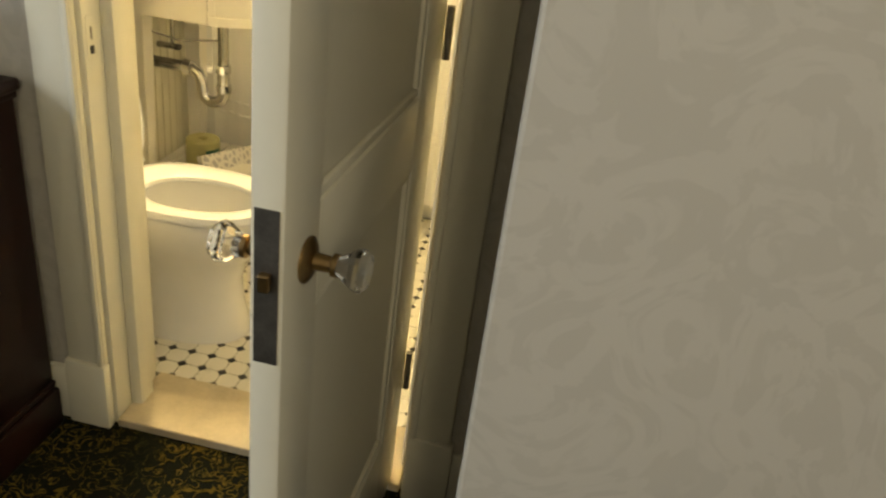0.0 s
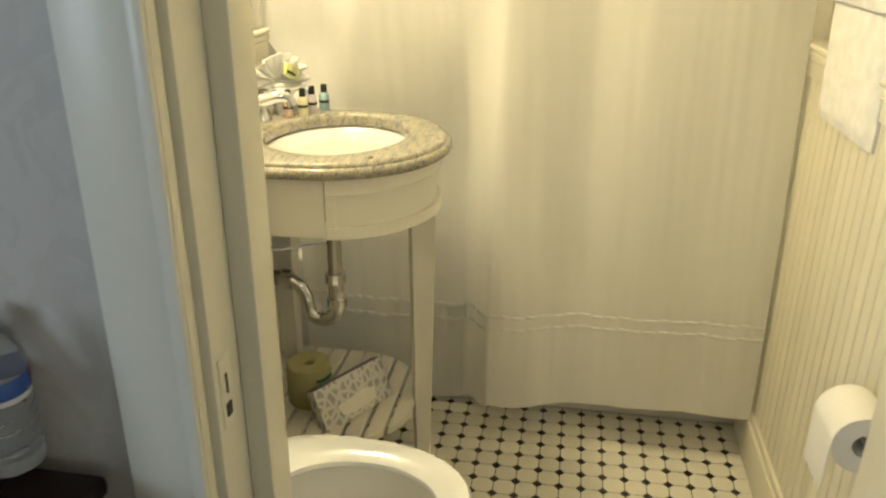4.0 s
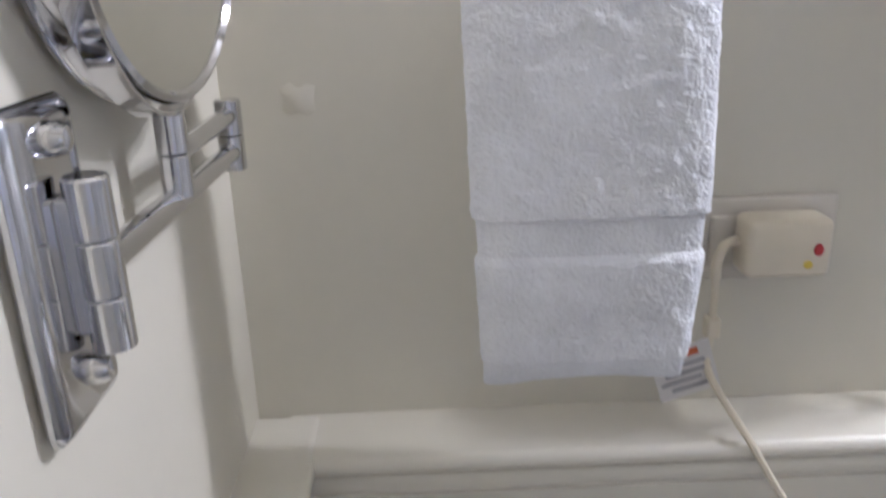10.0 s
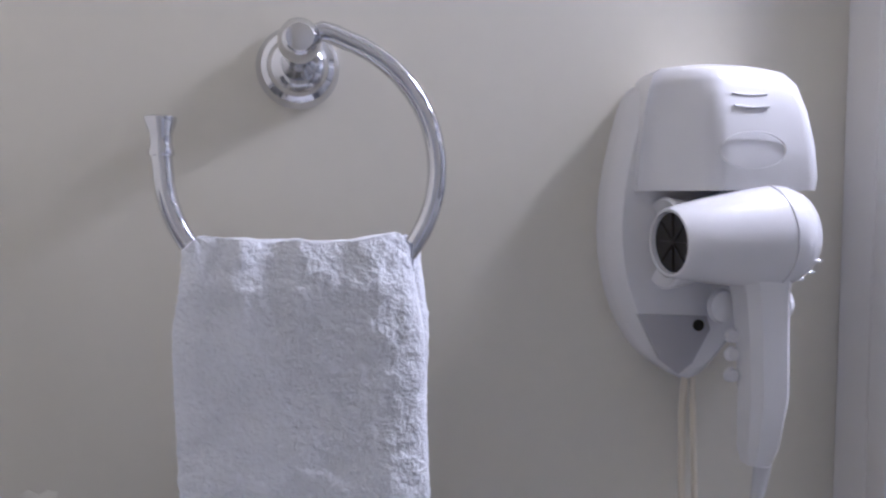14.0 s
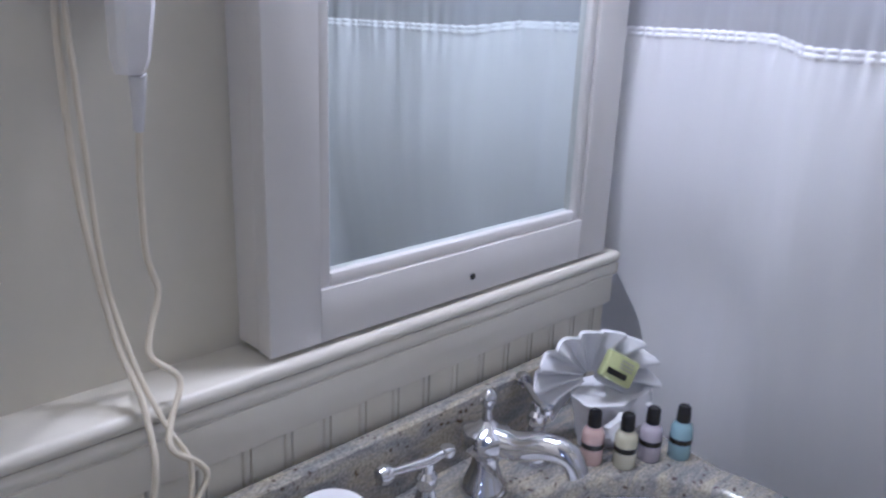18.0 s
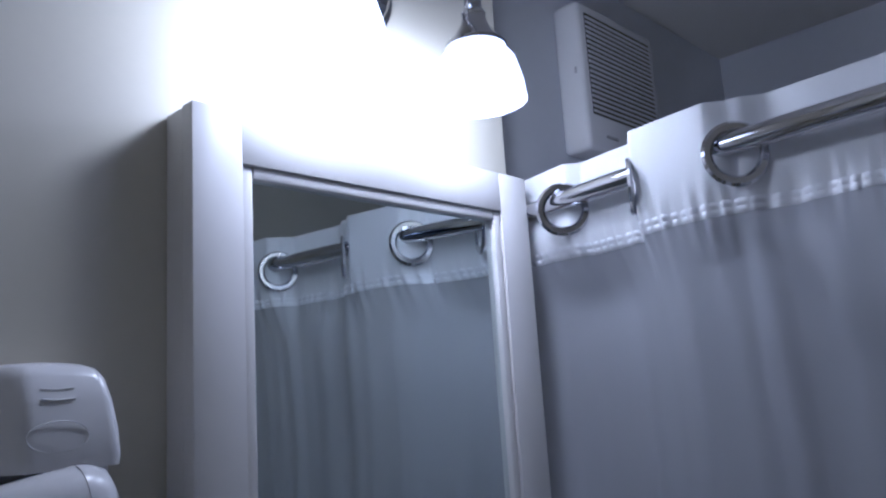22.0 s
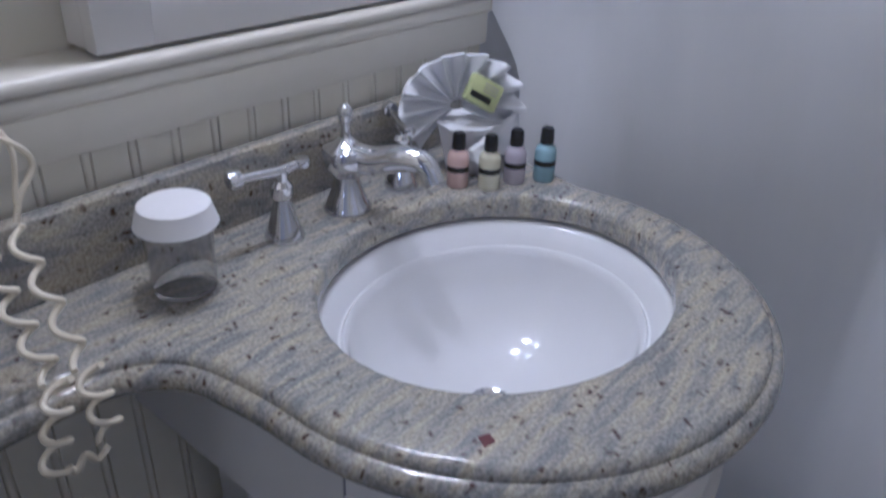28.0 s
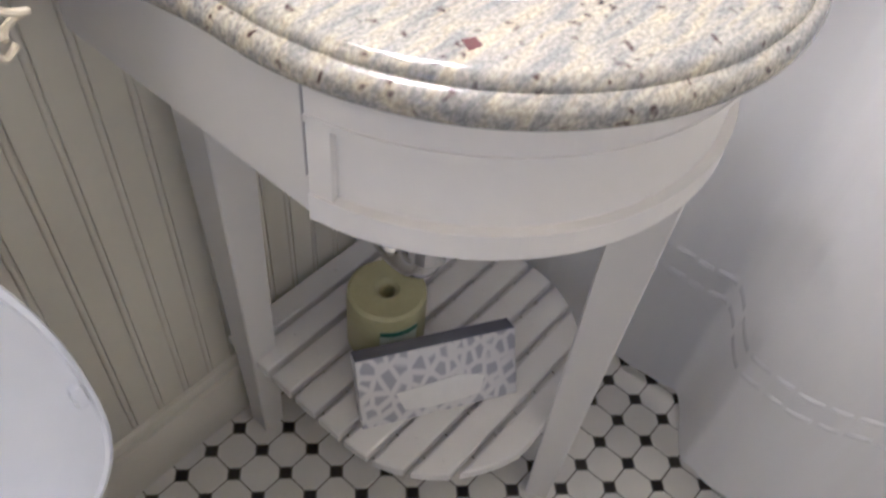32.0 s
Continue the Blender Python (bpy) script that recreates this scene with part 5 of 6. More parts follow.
def dryer():
    d = thing("hair_dryer", (-0.15, WALL_Y, 1.40), "white wall-mounted hair dryer in its holder with a coiled cord", "hair dryer")
    out = [(-0.170, 1.396), (-0.190, 1.412), (-0.207, 1.440), (-0.217, 1.480), (-0.216, 1.525), (-0.206, 1.570), (-0.197, 1.590), (-0.180, 1.597), (-0.15, 1.600), (-0.12, 1.598), (-0.103, 1.596), (-0.092, 1.580), (-0.086, 1.55), (-0.085, 1.50), (-0.094, 1.45), (-0.120, 1.425), (-0.146, 1.396), (-0.158, 1.390)]
    rings = []
    cx, cz = -0.15, 1.50
    edge = [(p.x, p.z) for p in smooth_path([(x, 0, z) for x, z in out], 3)]
    for k, y in ((1.0, WALL_Y), (1.0, WALL_Y - 0.012), (0.975, WALL_Y - 0.022), (0.90, WALL_Y - 0.028)):
        rings.append([(cx + (x - cx) * k, y, cz + (z - cz) * k) for x, z in edge])
    part("holder", loft(rings), M_WHITEPL, d, smooth=True)
    # hood over the barrel, deepest on its outer side
    rings = []
    for z, sh, dp in ((1.522, 0.0, 0.056), (1.530, 0.0, 0.058), (1.550, 0.002, 0.057), (1.572, 0.006, 0.053), (1.588, 0.011, 0.047), (1.596, 0.016, 0.040), (1.600, 0.024, 0.030)):
        ring = []
        for i in range(25):
            u = i / 24
            x = -0.203 + sh * 0.6 + (0.119 - sh * 1.6) * u
            deep = 0.024 + (dp - 0.024) * sstep(0.0, 0.36, u)
            deep *= math.sqrt(max(0.0, 1 - max(0.0, (u - 0.86) / 0.14) ** 2.2)) if u > 0.86 else 1.0
            ring.append((x, WALL_Y - 0.010 - deep, z + 0.004 * math.sin(2.6 * u + 0.3) * (1 if z > 1.58 else 0)))
        ring += [(-0.085 - sh, WALL_Y - 0.008, z), (-0.203 + sh * 0.6, WALL_Y - 0.008, z)]
        rings.append(ring)
    part("hood", loft(rings), M_WHITEPL, d, "moulded hood of the holder", True)
    badge = lathe([(0.0218, 0), (0.0225, 0.0009), (0.0232, 0)], 40, True, sy=0.52)
    part("badge", moved(badge, spot(-0.142, 0.0130, 1.547) @ FACE), M_WHITEPL, d, "raised oval badge", True)
    for z, sy in ((1.574, 0.0172), (1.582, 0.0205)):
        part("vent_slot", tube([(-0.153, sy, z + 0.001), (-0.141, sy - 0.0002, z), (-0.129, sy, z + 0.001)], 0.0011, 6), M_WHITEPL, d)
    rec = prism([(-0.200, 1.440), (-0.150, 1.437), (-0.147, 1.428), (-0.160, 1.405), (-0.170, 1.398), (-0.183, 1.408)], 0, 0.004)
    plate = part("cord_recess", moved(rec, Matrix(((1, 0, 0, 0), (0, 0, 1, 0.0500), (0, 1, 0, 0), (0, 0, 0, 1)))), M_GREYPL, d, "grey recess plate")
    part("screw", moved(disc(0.004, 0.001, 14), spot(-0.156, 0.0502, 1.431) @ FACE), M_BLACKPL, plate)
    # a cup round the outlet of the barrel
    cup = lathe([(0.0215, 0.018), (0.0275, 0.014), (0.0300, 0.0), (0.0285, -0.002), (0.0225, 0.002)], 36, True)
    part("outlet_cup", moved(cup, spot(-0.188, 0.038, 1.488) @ Matrix.Rotation(radians(90), 4, "Y")), M_WHITEPL, d, smooth=True)
    # the dryer itself, lying in the holder
    prof = [(0.0, 0.0035), (0.0190, 0.0035), (0.0195, 0.0), (0.0210, 0.0), (0.0222, 0.0026), (0.0258, 0.0211), (0.0315, 0.0528), (0.0335, 0.0669), (0.0338, 0.0704), (0.0330, 0.0801), (0.0290, 0.0906), (0.019, 0.0977), (0, 0.0994)]
    m = spot(-0.198, 0.013, 1.490) @ Matrix.Rotation(radians(7), 4, "Z") @ Matrix.Rotation(radians(88), 4, "Y")
    barrel = part("barrel", moved(lathe(prof, 40), m), M_WHITEPL, d, "white barrel with a rear cap", True)
    part("nozzle_grille", moved(disc(0.0188, 0.0012, 28), m @ spot(0, 0, 0.0032)), M_BLACKPL, d, "dark outlet grille")
    for k in range(4):
        part("grille_bar", moved(box(-0.0175, 0.0175, -0.0006, 0.0006, 0.0022, 0.0032), m @ Matrix.Rotation(radians(45 * k), 4, "Z")), M_BLACKPL, barrel)
    part("seam", moved(lathe([(0.0333, 0.0680), (0.0342, 0.0685), (0.0333, 0.0690)], 40), m), M_GREYPL, d)
    for k in range(7):
        q = radians(-60 + 20 * k)
        part("grip_rib", moved(box(-0.001, 0.001, -0.001, 0.001, -0.004, 0.004, 0.0004, 1), m @ spot(0.0298 * math.cos(q), 0.0298 * math.sin(q), 0.0893)), M_WHITEPL, barrel)
    h = [[(-0.131 + sx * w + off, 0.018 + sy * t, z) for sx, sy in ((-1, -0.6), (-0.6, -1), (0.6, -1), (1, -0.6), (1, 0.6), (0.6, 1), (-0.6, 1), (-1, 0.6))]
         for z, w, t, off in ((1.480, 0.020, 0.017, -0.002), (1.455, 0.015, 0.015, 0.0), (1.43, 0.014, 0.014, 0.002), (1.39, 0.0135, 0.013, 0.004), (1.355, 0.011, 0.011, 0.001), (1.345, 0.008, 0.008, 0.0))]
    part("handle", loft(h), M_WHITEPL, d, smooth=True)
    part("button", moved(lathe([(0, 0), (0.010, 0), (0.009, 0.004), (0, 0.006)], 20, sy=1.15), spot(-0.148, 0.036, 1.446) @ FACE), M_WHITEPL, d, smooth=True)
    for z in (1.428, 1.416, 1.402):
        part("switch", moved(lathe([(0, 0), (0.005, 0), (0.004, 0.004), (0, 0.005)], 14), spot(-0.146, 0.026, z) @ FACE), M_WHITEPL, d, smooth=True)
    part("hook", moved(lathe([(0, 0), (0.010, 0), (0.011, 0.004), (0.009, 0.008), (0, 0.009)], 20), spot(-0.112, 0.030, 1.447) @ Matrix.Rotation(radians(90), 4, "Y")), M_WHITEPL, d, smooth=True)
    part("cord_boot", tube([(-0.126, 0.018, 1.345), (-0.124, 0.024, 1.328), (-0.122, 0.032, 1.305)], [0.006, 0.005, 0.0035], 10), M_WHITEPL, d, smooth=True)
    c1 = smooth_path([(-0.122, 0.032, 1.305), (-0.120, 0.042, 1.26), (-0.118, 0.046, 1.21), (-0.112, 0.044, 1.18), (-0.122, 0.038, 1.155), (-0.128, 0.03, 1.135), (-0.112, 0.018, 1.115), (-0.128, 0.004, 1.09), (-0.134, -0.008, 1.075),
                      (-0.116, -0.012, 1.058), (-0.110, -0.012, 1.042), (-0.126, -0.016, 1.022), (-0.134, -0.02, 1.005)], 6)
    part("cord", tube(c1, 0.0027, 8), M_IVORY, d, smooth=True)
    c2 = smooth_path([(-0.158, 0.062, 1.40), (-0.158, 0.066, 1.36), (-0.158, 0.062, 1.28), (-0.154, 0.058, 1.22), (-0.148, 0.042, 1.15), (-0.143, 0.018, 1.11), (-0.148, -0.010, 1.07), (-0.158, -0.016, 1.03), (-0.162, -0.018, 1.018)], 6)
    part("cord", tube(c2, 0.0026, 8), M_IVORY, d, smooth=True)
    c3 = smooth_path([(-0.152, 0.064, 1.40), (-0.150, 0.06, 1.30), (-0.147, 0.055, 1.20), (-0.140, 0.03, 1.13), (-0.132, 0.004, 1.09), (-0.122, -0.012, 1.06), (-0.130, -0.018, 1.02)], 6)
    part("cord", tube(c3, 0.0022, 8), M_IVORY, d, smooth=True)
    plug = smooth_path([(-0.313, 0.050, 1.165), (-0.315, 0.042, 1.14), (-0.292, 0.018, 1.10), (-0.262, 0.002, 1.05), (-0.228, -0.010, 1.018), (-0.200, -0.014, 1.008), (-0.178, -0.016, 1.012), (-0.162, -0.018, 1.030)], 6)
    part("cord", tube(plug, 0.0028, 8), M_IVORY, d, smooth=True)
    # the two slack spirals hang over the edge of the stone and turn up again
    for a, b, r, turns in (((-0.166, -0.020, 1.012), (-0.172, -0.126, 0.935), 0.008, 4.5), ((-0.138, -0.024, 1.004), (-0.150, -0.126, 0.935), 0.007, 3.5)):
        part("coiled_cord", tube(coil(a, b, turns, r, 70), 0.0027, 8), M_IVORY, d, "slack coiled cord", True)
    for a, b, r, turns in (((-0.172, -0.132, 0.935), (-0.190, -0.136, 0.866), 0.0095, 3.0), ((-0.150, -0.132, 0.935), (-0.146, -0.136, 0.872), 0.0095, 2.5)):
        part("coiled_cord", tube(coil(a, b, turns, r, 60), 0.0027, 8), M_IVORY, d, "slack coiled cord", True)
    part("cord_bight", tube(smooth_path([(-0.180, -0.136, 0.868), (-0.176, -0.138, 0.862), (-0.168, -0.138, 0.872), (-0.160, -0.138, 0.862), (-0.150, -0.137, 0.868)], 6), 0.0027, 8), M_IVORY, d, smooth=True)


dryer()


def shaving_mirror():
    m = thing("shaving_mirror", (DOOR_X, -0.15, 1.264), "round chrome magnifying mirror on a folding wall arm", "mirror")
    part("wall_plate", box(DOOR_X, DOOR_X + 0.010, -0.203, -0.153, 1.259, 1.369, 0.006, 3), M_CHROME, m, smooth=True)
    for z in (1.277, 1.357):
        part("screw", moved(lathe([(0, 0), (0.006, 0), (0.0055, 0.004), (0.004, 0.007), (0, 0.0085)], 16), spot(DOOR_X + 0.010, -0.178, z) @ Matrix.Rotation(radians(90), 4, "Y")), M_CHROME, m, smooth=True)
    bx = DOOR_X + 0.019
    part("bracket", box(DOOR_X + 0.009, bx, -0.183, -0.173, 1.291, 1.339, 0.002), M_CHROME, m)
    for z0, z1 in ((1.285, 1.304), (1.3045, 1.324), (1.3245, 1.345)):
        part("hinge_barrel", moved(disc(0.0075, z1 - z0, 20, 0.001), spot(bx, -0.177, z0)), M_CHROME, m, smooth=True)
    part("lower_arm", tube([(bx, -0.175, 1.314), (-0.611, 0.008, 1.311)], 0.0055, 12), M_CHROME, m, smooth=True)
    for z0, z1 in ((1.301, 1.3205), (1.321, 1.34)):
        part("elbow", moved(disc(0.0072, z1 - z0, 20, 0.001), spot(-0.611, 0.010, z0)), M_CHROME, m, smooth=True)
    part("upper_arm", tube([(-0.611, 0.008, 1.331), (-0.610, -0.091, 1.333)], 0.005, 12), M_CHROME, m, smooth=True)
    for z0, z1 in ((1.315, 1.3335), (1.334, 1.351)):
        part("stem", moved(disc(0.0066, z1 - z0, 20, 0.001), spot(-0.610, -0.095, z0)), M_CHROME, m, smooth=True)
    cy, cz, R = -0.095, 1.432, 0.0765
    t = spot(-0.610, cy, cz) @ Matrix.Rotation(radians(-6), 4, "Z") @ Matrix.Rotation(radians(92), 4, "Y")
    # half-round yoke that carries the rim between two knobs
    yoke = []
    for i in range(33):
        a = radians(180 + 180 * i / 32)
        c, s = math.cos(a), math.sin(a)
        yoke.append([(-0.610 + p, cy + q * c, cz + q * s) for p, q in ((-0.005, R + 0.004), (0.005, R + 0.004), (0.005, R + 0.0055), (-0.005, R + 0.0055))])
    part("yoke", loft(yoke), M_CHROME, m, smooth=True)
    rim = lathe([(R - 0.005, 0.0105), (R - 0.003, 0.0125), (R - 0.0005, 0.0115), (R + 0.0005, 0.009), (R - 0.001, 0.007), (R - 0.001, -0.007), (R + 0.0005, -0.009), (R - 0.0005, -0.0115), (R - 0.003, -0.0125), (R - 0.005, -0.0105), (R - 0.0055, 0.0)], 64, True)
    hd = part("rim", moved(rim, t), M_CHROME, m, smooth=True)
    part("mirror_glass", moved(lathe([(0, 0.0102), (R - 0.005, 0.0102), (R - 0.005, 0.004), (0, 0.004)], 64), t), M_ROUND, hd, "round mirror glass")
    part("mirror_glass", moved(lathe([(0, -0.0102), (R - 0.005, -0.0102), (R - 0.005, -0.004), (0, -0.004)], 64), t), M_ROUND, hd, "round mirror glass")
    for s in (-1, 1):
        part("pivot_knob", moved(lathe([(0, -0.004), (0.003, -0.004), (0.003, 0.003), (0.006, 0.004), (0.006, 0.009), (0.005, 0.011), (0, 0.0115)], 20), spot(-0.610, cy + s * (R + 0.006), cz) @ Matrix.Rotation(radians(-90 * s), 4, "X")), M_CHROME, m, smooth=True)
    patch = thing("wall_patch", (-0.585, WALL_Y, 1.325), "small painted-over filler patch on the wall", "wall patch")
    patch["kind"] = "structure"
    ring = [(-0.593, 1.322), (-0.589, 1.318), (-0.583, 1.3195), (-0.577, 1.317), (-0.572, 1.321), (-0.573, 1.329), (-0.571, 1.336), (-0.577, 1.338), (-0.582, 1.335), (-0.588, 1.339), (-0.594, 1.335), (-0.592, 1.328)]
    bm = prism(ring, 0, 0.0003, 0.0002, 2)
    part("filler", moved(bm, Matrix(((1, 0, 0, 0), (0, 0, -1, WALL_Y + 0.0001), (0, 1, 0, 0), (0, 0, 0, 1)))), M_WALL, patch, smooth=True)


shaving_mirror()


# ---- things on the counter ----
def faucet():
    f = thing("faucet", (0.20, -0.03, TOP), "polished chrome basin faucet with two lever handles", "faucet")
    sx, sy = 0.182, -0.042
    base = [(0, 0), (0.026, 0), (0.026, 0.003), (0.021, 0.010), (0.015, 0.024), (0.013, 0.034), (0.018, 0.040), (0.025, 0.046), (0.027, 0.054), (0.024, 0.062), (0.012, 0.067), (0.006, 0.072), (0.0045, 0.082), (0.006, 0.086), (0.0085, 0.092), (0.008, 0.098), (0.004, 0.102), (0, 0.103)]
    base = [(r, z * 1.12) for r, z in base]
    part("spout_base", moved(lathe(base, 32), spot(sx, sy, TOP)), M_CHROME, f, smooth=True)
    sp = smooth_path([(sx, sy, TOP + 0.060), (sx + 0.010, sy - 0.030, TOP + 0.060), (sx + 0.020, sy - 0.058, TOP + 0.068), (sx + 0.028, sy - 0.082, TOP + 0.066), (sx + 0.031, sy - 0.094, TOP + 0.048)], 6)
    part("spout", tube(sp, [0.017 - 0.006 * i / (len(sp) - 1) for i in range(len(sp))], 16), M_CHROME, f, smooth=True)
    hp = [(0, 0), (0.020, 0), (0.020, 0.003), (0.015, 0.016), (0.010, 0.034), (0.008, 0.042), (0.011, 0.047), (0.011, 0.056), (0.007, 0.061), (0.007, 0.070), (0, 0.072)]
    for hx, hy, a in ((0.094, -0.046, 172), (0.266, -0.042, 60)):
        h = part("handle_base", moved(lathe(hp, 28), spot(hx, hy, TOP)), M_CHROME, f, smooth=True)
        c, s = math.cos(radians(a)), math.sin(radians(a))
        part("lever", tube([(hx - 0.022 * c, hy - 0.022 * s, TOP + 0.074), (hx, hy, TOP + 0.070), (hx + 0.045 * c, hy + 0.045 * s, TOP + 0.074)], [0.004, 0.0055, 0.0035], 12), M_CHROME, h, smooth=True)
        part("lever_tip", moved(lathe([(0, -0.008), (0.008, -0.006), (0.0095, 0), (0.008, 0.006), (0, 0.008)], 16), spot(hx + 0.048 * c, hy + 0.048 * s, TOP + 0.074) @ Matrix.Rotation(radians(a), 4, "Z") @ Matrix.Rotation(radians(90), 4, "Y")), M_CHROME, h, smooth=True)
        part("lever_end", moved(lathe([(0, -0.006), (0.007, -0.004), (0.008, 0), (0.007, 0.004), (0, 0.006)], 16), spot(hx - 0.024 * c, hy - 0.024 * s, TOP + 0.074)), M_CHROME, h, smooth=True)


faucet()


def tumbler():
    t = thing("tumbler", (-0.026, -0.058, TOP), "clear glass tumbler under a white paper lid", "glass")
    x, y = -0.026, -0.058
    part("glass_body", moved(lathe([(0, 0), (0.025, 0), (0.027, 0.003), (0.030, 0.078), (0.028, 0.078), (0.025, 0.006), (0, 0.005)], 36), spot(x, y, TOP + 0.0005)), M_GLASS, t, smooth=True)
    cap = lathe([(0, 0.0820), (0.0285, 0.0830), (0.0300, 0.0820), (0.0305, 0.0800), (0.0345, 0.0660), (0.0352, 0.0645), (0.0347, 0.0640), (0.0338, 0.0650), (0.0296, 0.0785), (0, 0.0790)], 44)
    part("paper_lid", moved(cap, spot(x, y, TOP)), material("white_paper", (0.82, 0.81, 0.81), 0.8, 0, 0.04, 30, 200, 0.1), t, "flared white paper lid", True)


tumbler()

BOT = [((0.310, -0.088), (0.62, 0.46, 0.40), "peach"), ((0.331, -0.117), (0.62, 0.60, 0.42), "pale yellow"), ((0.365, -0.128), (0.52, 0.48, 0.54), "pale lilac"), ((0.395, -0.149), (0.34, 0.50, 0.56), "sea blue")]
for (bx, by), col, nm in BOT:
    b = thing("toiletry_bottle", (bx, by, TOP), "small clear bottle of %s lotion with a black cap" % nm, "bottle", "toiletry bottles by the basin")
    liq = material("lotion", col, 0.25, 0, 0.04, 30, 100, 0.0, coat=0.5)
    part("body", moved(lathe([(0, 0), (0.0115, 0), (0.0125, 0.002), (0.0125, 0.036), (0.0105, 0.041), (0.0065, 0.044), (0.006, 0.046), (0, 0.046)], 28), spot(bx, by, TOP)), liq, b, smooth=True)
    part("cap", moved(lathe([(0, 0.045), (0.0075, 0.045), (0.008, 0.047), (0.0072, 0.062), (0.0055, 0.064), (0, 0.064)], 24), spot(bx, by, TOP)), M_BLACKPL, b, "black screw cap", True)
    part("label_strip", moved(lathe([(0.0127, 0.0195), (0.0129, 0.020), (0.0129, 0.0255), (0.0127, 0.026)], 28), spot(bx, by, TOP)), M_BLACKPL, b, "black label strip")


def washcloth_fan():
    w = thing("washcloth", (0.37, -0.035, TOP), "white washcloth folded into a fan with pleats", "washcloth")
    cx, cy, cz = 0.350, -0.050, TOP + 0.076
    u, nrm = Vector((0.82, -0.57, 0)), Vector((-0.57, -0.82, 0))
    rings = []
    n = 180
    for r in (0.008, 0.019, 0.032, 0.045, 0.057, 0.065, 0.068):
        ring = []
        for i in range(n + 1):
            a = radians(-28 + 250 * i / n)
            ple = math.sin(2 * math.pi * 11 * i / n)
            q = r / 0.068
            rr = r * (1 + 0.06 * q * ple + 0.05 * math.sin(2.3 * a + 1))
            p = Vector((cx, cy, cz)) + u * (rr * math.cos(a + 0.035 * q * math.cos(2 * math.pi * 11 * i / n))) + nrm * (0.020 * q * q + 0.012 * q * ple) + Vector((0, 0, rr * math.sin(a)))
            ring.append(tuple(p))
        rings.append(ring)
    back = [[(x + 0.004, y + 0.006, z) for x, y, z in ring] for ring in reversed(rings)]
    bm = loft(rings + back, None, False, False, False)
    part("pleated_fan", bm, M_CLOTHW, w, smooth=True)
    low = []
    for k, (z, rx, ry) in enumerate(((TOP, 0.036, 0.026), (TOP + 0.02, 0.040, 0.030), (TOP + 0.045, 0.046, 0.033), (TOP + 0.060, 0.050, 0.036))):
        low.append([(cx + 0.016 + (rx + 0.003 * math.sin(7 * a + k)) * math.cos(a), cy - 0.014 + (ry + 0.002 * math.sin(9 * a)) * math.sin(a), z) for a in [2 * math.pi * i / 40 for i in range(40)]])
    part("folded_base", loft(low), M_CLOTHW, w, smooth=True)
    flap = []
    for j in range(9):
        v = j / 8
        flap.append([(cx - 0.030 + 0.085 * u, cy - 0.050 - 0.006 * math.sin(3 * u * math.pi) - 0.006 * (1 - v), TOP + 0.028 + 0.040 * v * (0.35 + 0.65 * u) + 0.004 * math.sin(9 * u)) for u in [i / 16 for i in range(17)]])
    flap2 = [[(x, y + 0.007, z) for x, y, z in r] for r in reversed(flap)]
    part("front_flap", loft(flap + flap2, None, False, False, False), M_CLOTHW, w, smooth=True)
    s = thing("soap_bar", (0.362, -0.082, TOP + 0.06), "small soap bar in pale green paper with a dark label", "soap")
    m = spot(0.354, -0.084, TOP + 0.098) @ Matrix.Rotation(radians(-34), 4, "Z") @ Matrix.Rotation(radians(30), 4, "Y") @ Matrix.Rotation(radians(-16), 4, "X")
    part("wrapper", moved(box(-0.021, 0.021, -0.006, 0.006, -0.016, 0.016, 0.003, 2), m), material("green_wrapper", (0.56, 0.60, 0.26), 0.35, 0, 0.12, 60, 200, 0.2), s, smooth=True)
    part("dark_label", moved(box(-0.017, 0.010, -0.0068, -0.0062, -0.010, -0.003), m), M_BLACKPL, s)
    for k in range(3):
        part("print_line", moved(box(-0.004, 0.014, -0.0068, -0.0062, 0.001 + 0.004 * k, 0.0022 + 0.004 * k), m), M_GREYPL, s)


M_CLOTHW = material("white_washcloth", (0.80, 0.80, 0.82), 0.9, 0, 0.06, 30, 350, 0.7, 0.1)
washcloth_fan()


# ---- under the vanity ----
def drain_pipe():
    d = thing("drain_trap", (0.15, -0.2, 0.43), "chrome sink trap and drain pipe under the basin", "pipe")
    part("tail_pipe", tube([(0.152, -0.235, 0.715), (0.152, -0.235, 0.52)], 0.0165, 16), M_DULLCHROME, d, smooth=True)
    u = [(0.152, -0.235, 0.555)] + [(0.152, -0.200 - 0.035 * math.cos(a), 0.475 - 0.035 * math.sin(a)) for a in [math.pi * i / 12 for i in range(13)]] + [(0.152, -0.163, 0.50), (0.152, -0.150, 0.525), (0.152, -0.128, 0.536), (0.152, -0.10, 0.538)]
    part("trap_bend", tube(u, 0.019, 16), M_CHROME, d, smooth=True)
    part("wall_pipe", tube([(0.152, -0.11, 0.538), (0.152, 0.030, 0.541)], 0.0175, 16), M_DULLCHROME, d, smooth=True)
    for y, z, v in ((-0.235, 0.552, True), (-0.236, 0.490, True), (-0.118, 0.538, False)):
        n = lathe([(0.017, -0.013), (0.024, -0.012), (0.024, 0.012), (0.017, 0.013)], 12)
        part("slip_nut", moved(n, spot(0.152, y, z) @ (Matrix.Identity(4) if v else FACE)), M_CHROME, d)
    part("wall_flange", moved(lathe([(0.017, 0), (0.035, 0), (0.030, 0.008), (0.017, 0.010)], 24), spot(0.152, 0.030, 0.541) @ FACE), M_DULLCHROME, d, smooth=True)
